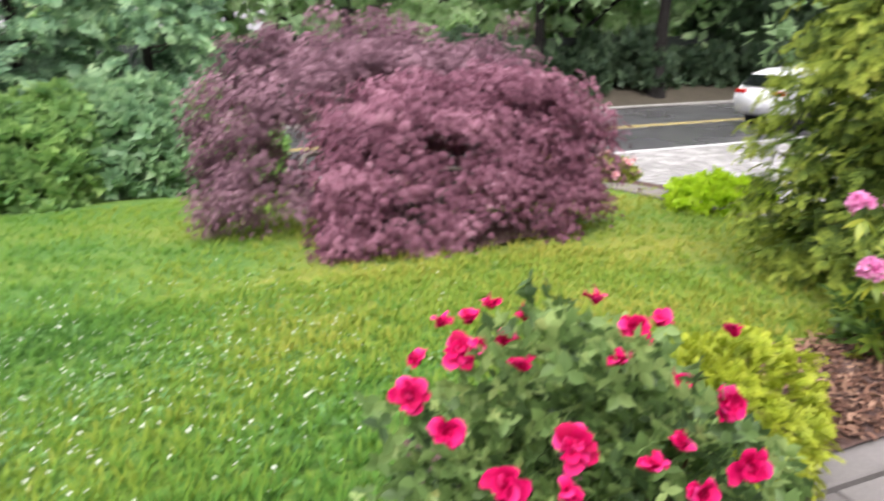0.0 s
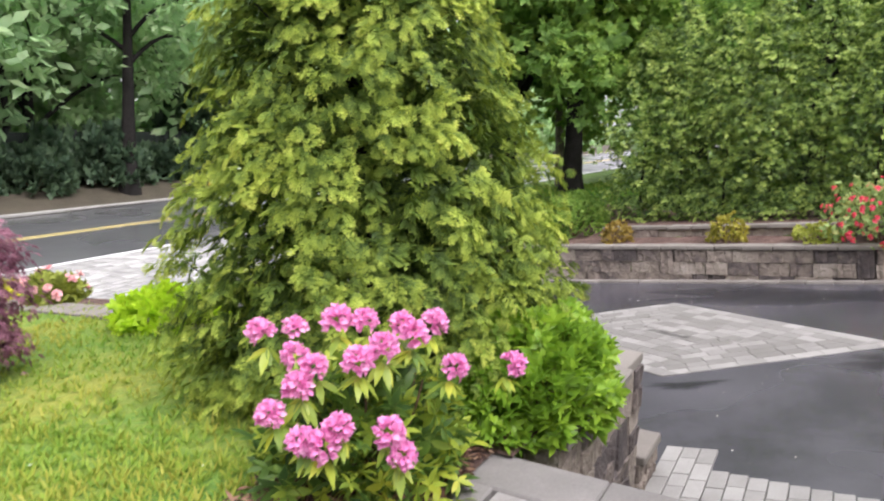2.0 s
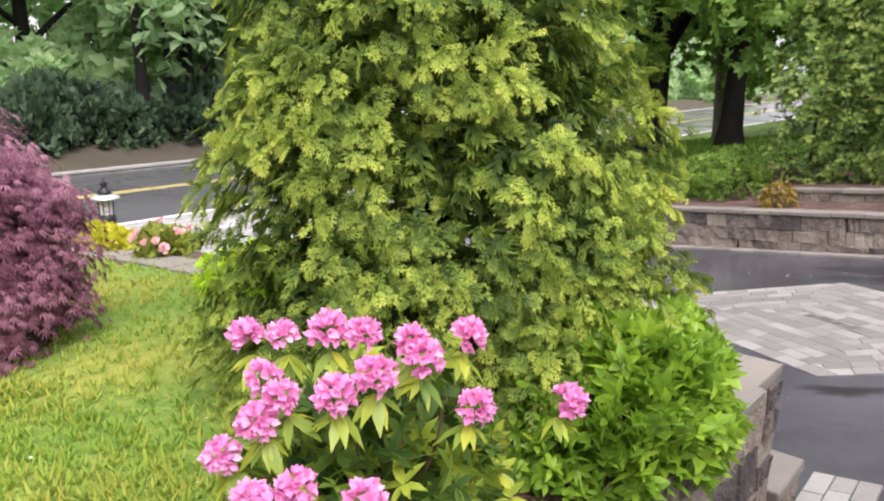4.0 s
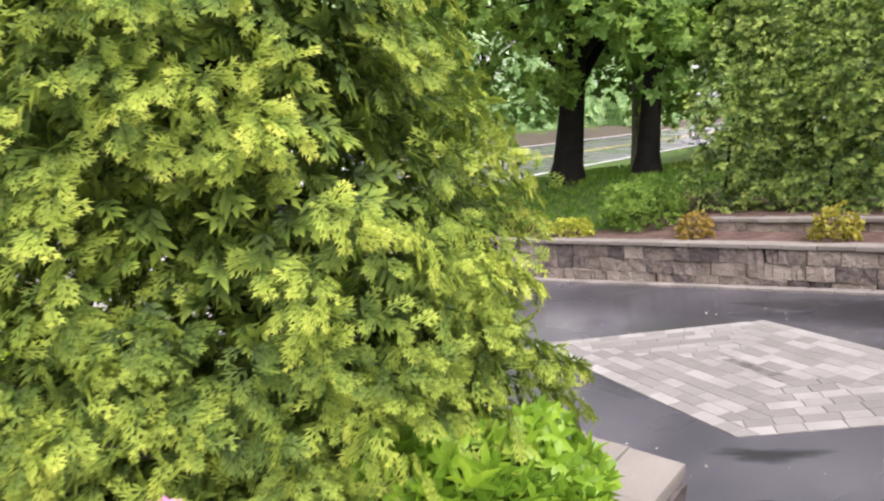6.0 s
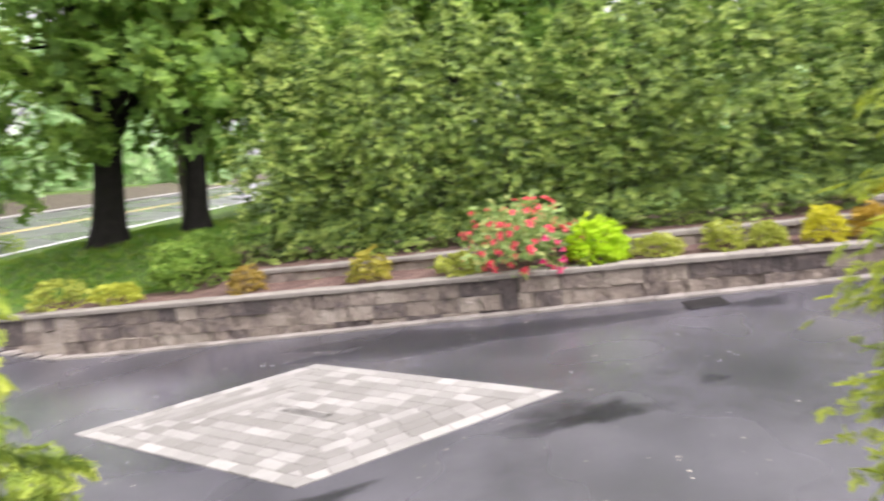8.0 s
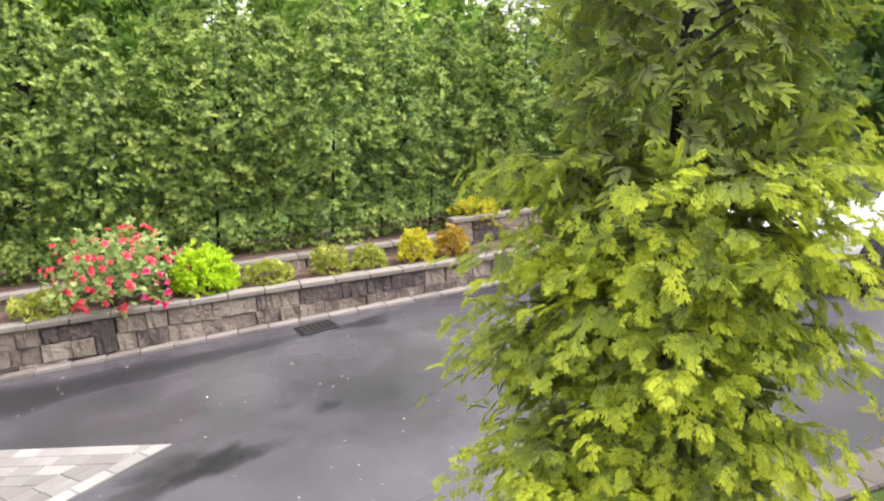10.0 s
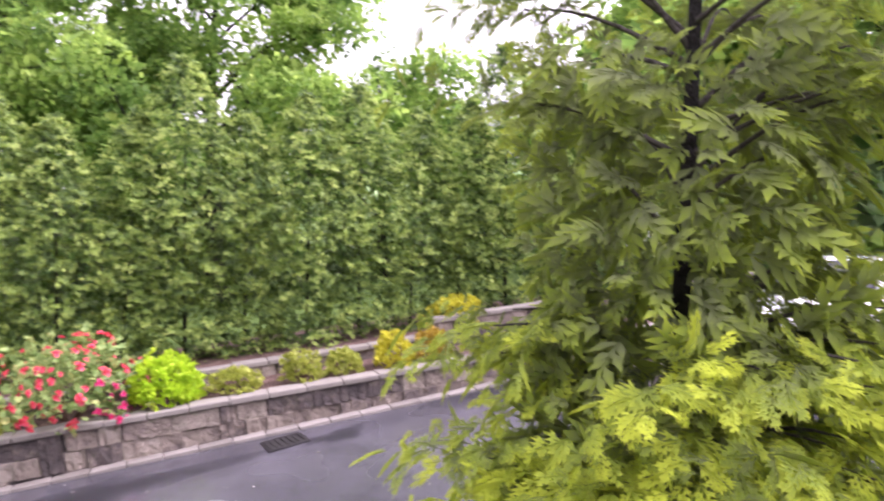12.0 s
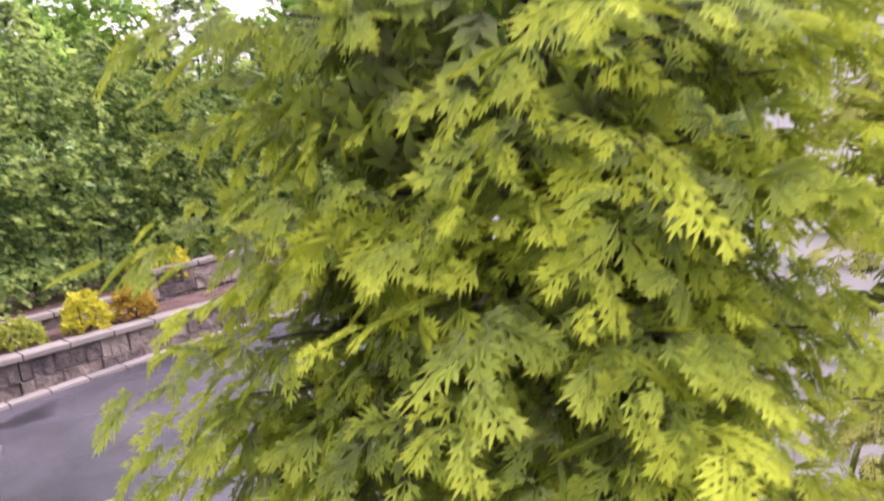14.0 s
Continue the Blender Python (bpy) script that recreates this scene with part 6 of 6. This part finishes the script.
for i, (x, y) in enumerate(((-0.6, 13.0), (1.3, 13.2), (-4.6, 12.5), (-6.8, 12.0))):
    copy_thing(S1, pose(x, y, 0.05, 0, 0, 70 * i + 30))

# dark board fence beyond the road
BOARD = bpy.data.meshes.new("board")
bm = box_bm(-0.115, 0.115, -0.012, 0.012, 0, 1.9, 0.006)
bm.to_mesh(BOARD)
bm.free()
BOARD.materials.append(FENCE)
POST = bpy.data.meshes.new("post")
bm = box_bm(-0.06, 0.06, -0.06, 0.06, 0, 2.05, 0.01)
bm.to_mesh(POST)
bm.free()
POST.materials.append(FENCE)
for i in range(14):
    x0 = -6 + i * 2.5
    pn = thing("fence_panel", "dark weathered board fence panel under the trees", "fence", "fence beyond the road", at=(x0, 25.4, land_z(x0, 25.4)))
    mesh_part("post", POST, pn)
    for k in range(10):
        mesh_part("board", BOARD, pn, loc=(0.18 + k * 0.238, 0, 0.05))


# ---- vehicles ----
def car(name, label, m, paint, group=""):
    """A compact crossover, nose towards +x, base at the ground."""
    ob = thing(name, label, "car", group)
    ob.matrix_basis = m
    prof = [(-2.2, 0.45), (-2.27, 0.75), (-2.22, 1.02), (-2.1, 1.12), (-1.78, 1.5), (-1.35, 1.62), (-0.4, 1.67), (0.3, 1.6), (1.05, 1.12), (1.75, 1.02), (2.15, 0.86), (2.27, 0.62), (2.22, 0.38), (1.85, 0.3), (-1.8, 0.3)]
    bm = bmesh.new()
    rings = []
    for yy, k in ((-0.92, 0), (-0.9, 1), (0.9, 1), (0.92, 0)):
        ring = []
        for x, z in prof:
            tuck = 0.2 * max(0, (z - 1.0) / 0.67)
            side = 1 if yy > 0 else -1
            y_ = side * (abs(yy) - tuck - (0.06 if z < 0.4 else 0))
            s = 1.0 if k else 0.985
            ring.append(bm.verts.new((x * s, y_, 0.9 + (z - 0.9) * s)))
        rings.append(ring)
    n = len(prof)
    for a, b in zip(rings, rings[1:]):
        for i in range(n):
            bm.faces.new((a[i], a[(i + 1) % n], b[(i + 1) % n], b[i]))
    bm.faces.new(rings[0][::-1])
    bm.faces.new(rings[-1])
    bmesh.ops.recalc_face_normals(bm, faces=bm.faces)
    bmesh.ops.bevel(bm, geom=[e for e in bm.edges if e.calc_face_angle(0) > 0.5], offset=0.035, segments=2, affect="EDGES")
    part("body", bm, paint, ob, smooth=True)
    for side in (-1, 1):
        for nm, pts in (("rear_window", ((-1.72, 1.16), (-1.5, 1.46), (-0.72, 1.56), (-0.68, 1.14))), ("front_window", ((-0.62, 1.14), (-0.66, 1.56), (0.22, 1.52), (0.85, 1.13)))):
            bm = bmesh.new()
            vs = []
            for off in (0.0, 0.012):
                vs.append([bm.verts.new((x, side * (0.905 - 0.2 * max(0, (z - 1.0) / 0.67) + off), z)) for x, z in pts])
            bm.faces.new(vs[1])
            for i in range(4):
                bm.faces.new((vs[0][i], vs[0][(i + 1) % 4], vs[1][(i + 1) % 4], vs[1][i]))
            bmesh.ops.recalc_face_normals(bm, faces=bm.faces)
            part(nm, bm, DARK_GLASS, ob, "dark tinted side window")
        part("sill", box_bm(-1.35, 1.35, side * 0.9 - 0.04, side * 0.9 + 0.04, 0.27, 0.42, 0.02), PLASTIC, ob, "black plastic sill")
        part("mirror", box_bm(0.7, 0.86, side * 1.02 - 0.1, side * 1.02 + 0.06, 1.1, 1.24, 0.03, segs=2), paint, ob)
        part("head_light", box_bm(1.86, 2.18, side * 0.72 - 0.17, side * 0.72 + 0.17, 0.78, 0.9, 0.03), HEAD, ob, "clear head light")
        part("tail_light", box_bm(-2.25, -2.02, side * 0.7 - 0.2, side * 0.7 + 0.2, 0.95, 1.08, 0.03), TAIL, ob, "red tail light")
        for wx in (-1.36, 1.4):
            bm = bmesh.new()
            bmesh.ops.create_cone(bm, cap_ends=True, segments=28, radius1=0.35, radius2=0.35, depth=0.23)
            bmesh.ops.bevel(bm, geom=[e for e in bm.edges if e.calc_face_angle(0) > 1], offset=0.04, segments=2, affect="EDGES")
            bmesh.ops.transform(bm, matrix=Matrix.Translation((wx, side * 0.83, 0.35)) @ Matrix.Rotation(radians(90), 4, "X"), verts=bm.verts)
            wheel = part("wheel", bm, RUBBER, ob, "black tyre", smooth=False)
            bm = bmesh.new()
            bmesh.ops.create_cone(bm, cap_ends=True, segments=20, radius1=0.12, radius2=0.05, depth=0.05, matrix=Matrix.Translation((wx, side * 0.945, 0.35)) @ Matrix.Rotation(radians(90 * -side), 4, "X"))
            for k in range(5):
                a = k * 1.2566
                q = bmesh.ops.create_cube(bm, size=1)
                bmesh.ops.transform(bm, matrix=Matrix.Translation((wx + math.cos(a) * 0.13, side * 0.945, 0.35 + math.sin(a) * 0.13)) @ Matrix.Rotation(-a, 4, "Y") @ Matrix.Diagonal((0.24, 0.02, 0.06, 1)), verts=q["verts"])
            part("rim", bm, ALLOY, wheel, "dark five-spoke alloy rim")
            bm = bmesh.new()
            bmesh.ops.create_cone(bm, cap_ends=True, segments=28, radius1=0.42, radius2=0.42, depth=0.06)
            bmesh.ops.transform(bm, matrix=Matrix.Translation((wx, side * 0.9, 0.36)) @ Matrix.Rotation(radians(90), 4, "X"), verts=bm.verts)
            part("wheel_arch", bm, PLASTIC, ob, "black plastic wheel arch")
    for x0, z0, x1, z1, nm in ((1.0, 1.16, 0.34, 1.58, "windscreen"), (-1.84, 1.47, -2.09, 1.16, "rear_screen")):
        bm = bmesh.new()
        off = Vector((0.02, 0, 0.03)) if nm == "windscreen" else Vector((-0.03, 0, 0.02))
        w0, w1 = 0.9 - 0.2 * (z0 - 1) / 0.67 - 0.08, 0.9 - 0.2 * (z1 - 1) / 0.67 - 0.08
        bm.faces.new([bm.verts.new(Vector(c) + off) for c in ((x0, -w0, z0), (x0, w0, z0), (x1, w1, z1), (x1, -w1, z1))])
        bmesh.ops.solidify(bm, geom=bm.faces[:], thickness=0.015)
        part(nm, bm, DARK_GLASS, ob, "dark glass")
    part("grille", box_bm(2.2, 2.285, -0.5, 0.5, 0.5, 0.78, 0.02), PLASTIC, ob, "black front grille")
    for xx in (-2.29, 2.275):
        part("number_plate", box_bm(xx - 0.008, xx + 0.008, -0.16, 0.16, 0.6, 0.74, 0.003), TRIM, ob, "plain pale number plate")
    return ob


car("car", "white compact crossover car passing on the road", pose(19.6, 15.9, ROAD_Z + 0.01), CAR_WHITE)
car("car", "pale silver car parked at the top of the drive", pose(11.4, -10.2, drive_z(11.4, -10.2), 0, 0, 100), CAR_WHITE, "parked cars")
car("car", "dark car parked at the top of the drive", pose(9.0, -11.6, drive_z(9.0, -11.6), 0, 0, 95), CAR_DARK, "parked cars")

# ---- lantern post at the end of the lawn's wall ----
lantern = thing("lantern_post", "black metal lantern on a short post among yellow flowers", "lamp", at=(7.45, 10.5, 0.07))


def lathe(profile, seg=12):
    bm = bmesh.new()
    rings = [[bm.verts.new((r_ * math.cos(6.2832 * i / seg), r_ * math.sin(6.2832 * i / seg), z)) for i in range(seg)] for r_, z in profile]
    for a, b in zip(rings, rings[1:]):
        for i in range(seg):
            bm.faces.new((a[i], a[(i + 1) % seg], b[(i + 1) % seg], b[i]))
    bm.faces.new(rings[0][::-1])
    bm.faces.new(rings[-1])
    return bm


part("post", lathe([(0.07, -0.1), (0.07, 0.05), (0.035, 0.1), (0.03, 0.3), (0.05, 0.33)]), BLACK, lantern, smooth=True)
part("bowl", lathe([(0.045, 0.32), (0.1, 0.42), (0.125, 0.52), (0.115, 0.58), (0.095, 0.61)]), BLACK, lantern, "dark tapering lantern bowl", smooth=True)
part("glass", lathe([(0.088, 0.605), (0.1, 0.82), (0.09, 0.825)], 8), LAMP_GLASS, lantern, "pale lantern glass")
for k in range(8):
    a = 6.2832 * k / 8
    c = [(0.094 * math.cos(a), 0.094 * math.sin(a), 0.6), (0.106 * math.cos(a), 0.106 * math.sin(a), 0.83)]
    v, f = tube(c, [0.008, 0.008], 5)
    mesh_part("rib", raw_mesh("rib", v, f, BLACK), lantern)
part("cap", lathe([(0.15, 0.815), (0.2, 0.83), (0.19, 0.86), (0.13, 0.89), (0.1, 0.9)], 20), SKY_SHEEN_METAL, lantern, "broad lantern cap, its pale colour standing for reflected sky", smooth=True)
part("finial", lathe([(0.1, 0.895), (0.085, 0.95), (0.04, 0.98), (0.035, 1.02), (0.055, 1.04), (0.02, 1.08), (0.006, 1.13)]), BLACK, lantern, "dark finial", smooth=True)
bush("yellow_flower_clump", "clump of yellow-leaved flowers round the lantern post", "flowers", (7.05, 9.7, 0.38), (0.3, 0.75, 0.24), 460, [cluster(OVAL, 6, 1.0, 0.8, 9)], 0.05, YELLOW, seed=40, zmin=-0.4)

# neighbour's white house beyond the hedge
nb = thing("neighbour_house", "distant white gabled house among the trees", "house", at=(34, -22.5, 1.2))
part("wall", box_bm(-4, 4, -5, 5, 0, 5.2), SIDING, nb, "white siding")
bm = bmesh.new()
vs = [bm.verts.new(c) for c in ((-4.4, -5.4, 5.1), (-4.4, 5.4, 5.1), (-4.4, 0, 8.6), (4.4, -5.4, 5.1), (4.4, 5.4, 5.1), (4.4, 0, 8.6))]
for q in ((0, 2, 5, 3), (1, 4, 5, 2), (0, 1, 2), (3, 5, 4)):
    bm.faces.new([vs[i] for i in q])
bmesh.ops.recalc_face_normals(bm, faces=bm.faces)
part("roof", bm, ROOF, nb, "pale grey roof")
for yy in (-2.5, 0, 2.5):
    w = part("window", box_bm(-4.06, -3.98, yy - 0.45, yy + 0.45, 2.9, 4.3), TRIM, nb)
    part("pane", box_bm(-4.08, -4.0, yy - 0.38, yy + 0.38, 2.97, 4.23), DARK_GLASS, w)

rnd_l = np.random.default_rng(21)
# ---- wear and litter on the drive ----


def stain(cx, cy, rx, ry, turn, seed):
    """An irregular damp patch lying on the asphalt."""
    r = random.Random(seed)
    n, verts, tones = 26, [], []
    for k, t in ((0.0, 1.0), (0.45, 0.75), (0.8, 0.35), (1.0, 0.0)):
        for i in range(n):
            a = 6.2832 * i / n
            w = k * (1 + 0.25 * math.sin(3 * a + seed) + 0.15 * math.sin(7 * a + 2 * seed))
            u, v = math.cos(a) * rx * w, math.sin(a) * ry * w
            x, y = cx + u * math.cos(turn) - v * math.sin(turn), cy + u * math.sin(turn) + v * math.cos(turn)
            verts.append((x, y, drive_z(x, y) + 0.005))
            tones.append(t)
    faces = [(q * n + i, q * n + (i + 1) % n, (q + 1) * n + (i + 1) % n, (q + 1) * n + i) for q in range(3) for i in range(n)]
    return mesh_part("stain", raw_mesh("stain", verts, faces, STAIN, tones), drive, "dark damp patch")


stain(10.52, -0.5, 0.32, 0.72, 0.08, 1)
stain(10.5, -0.75, 0.22, 0.4, 0.3, 3)
stain(10.9, -1.82, 0.1, 0.14, 0.3, 8)
stain(12.9, -3.0, 0.2, 0.4, 0.0, 4)
stain(9.68, 1.5, 0.13, 0.42, 0.3, 5)
stain(13.3, 0.6, 0.5, 2.4, -0.12, 6)
stain(13.1, -5.5, 0.6, 1.4, -0.1, 7)
n = 260
x, y = rnd_l.uniform(8.0, 13.8, n), rnd_l.uniform(-5, 6, n)
p = np.stack([x, y, [drive_z(a, b) + 0.006 for a, b in zip(x, y)]], -1)
litter = scatter("petal_litter", [leaf(0.4, 0.1, 0.1)], p, rnd_l.normal(0, 1, (n, 3)) * [1, 1, 0.05], np.tile([0, 0, 1.0], (n, 1)) + rnd_l.normal(0, 0.2, (n, 3)), rnd_l.uniform(0.012, 0.035, n), rnd_l.uniform(0, 0.9, n),
                 leaf_mat("dry_petal", [(0.1, (0.25, 0.22, 0.17)), (0.9, (0.55, 0.52, 0.45))], glow=0.1))
tagged(litter, "pale fallen petals scattered over the drive", "litter", kind="stuff")

Y1 = bush("verge_shrub", "low dark shrub in front of the board fence", "shrub", (-4, 24.6, land_z(-4, 24.6)), (1.3, 0.8, 0.9), 260, [cluster(SMALL, 8, 1.0, 0.8, 9)], 0.24, YEW, "shrubs before the fence", seed=50, zmin=-0.5)
rnd = random.Random(3)
for i in range(24):
    x = -1.5 + i * 1.5 + rnd.uniform(-0.5, 0.5)
    c = copy_thing(Y1, pose(x, 24.6 + rnd.uniform(-0.3, 0.3), land_z(x, 24.6), 0, 0, rnd.uniform(0, 360)))
    c.scale = (rnd.uniform(0.7, 1.1), 1, rnd.uniform(0.9, 1.9))
for i in range(5):
    x = 26.5 + i * 2.8
    c = copy_thing(Y1, pose(x, 26.4, land_z(x, 26.4), 0, 0, 70 * i))
    c.scale = (2.2, 2.2, 3.2)
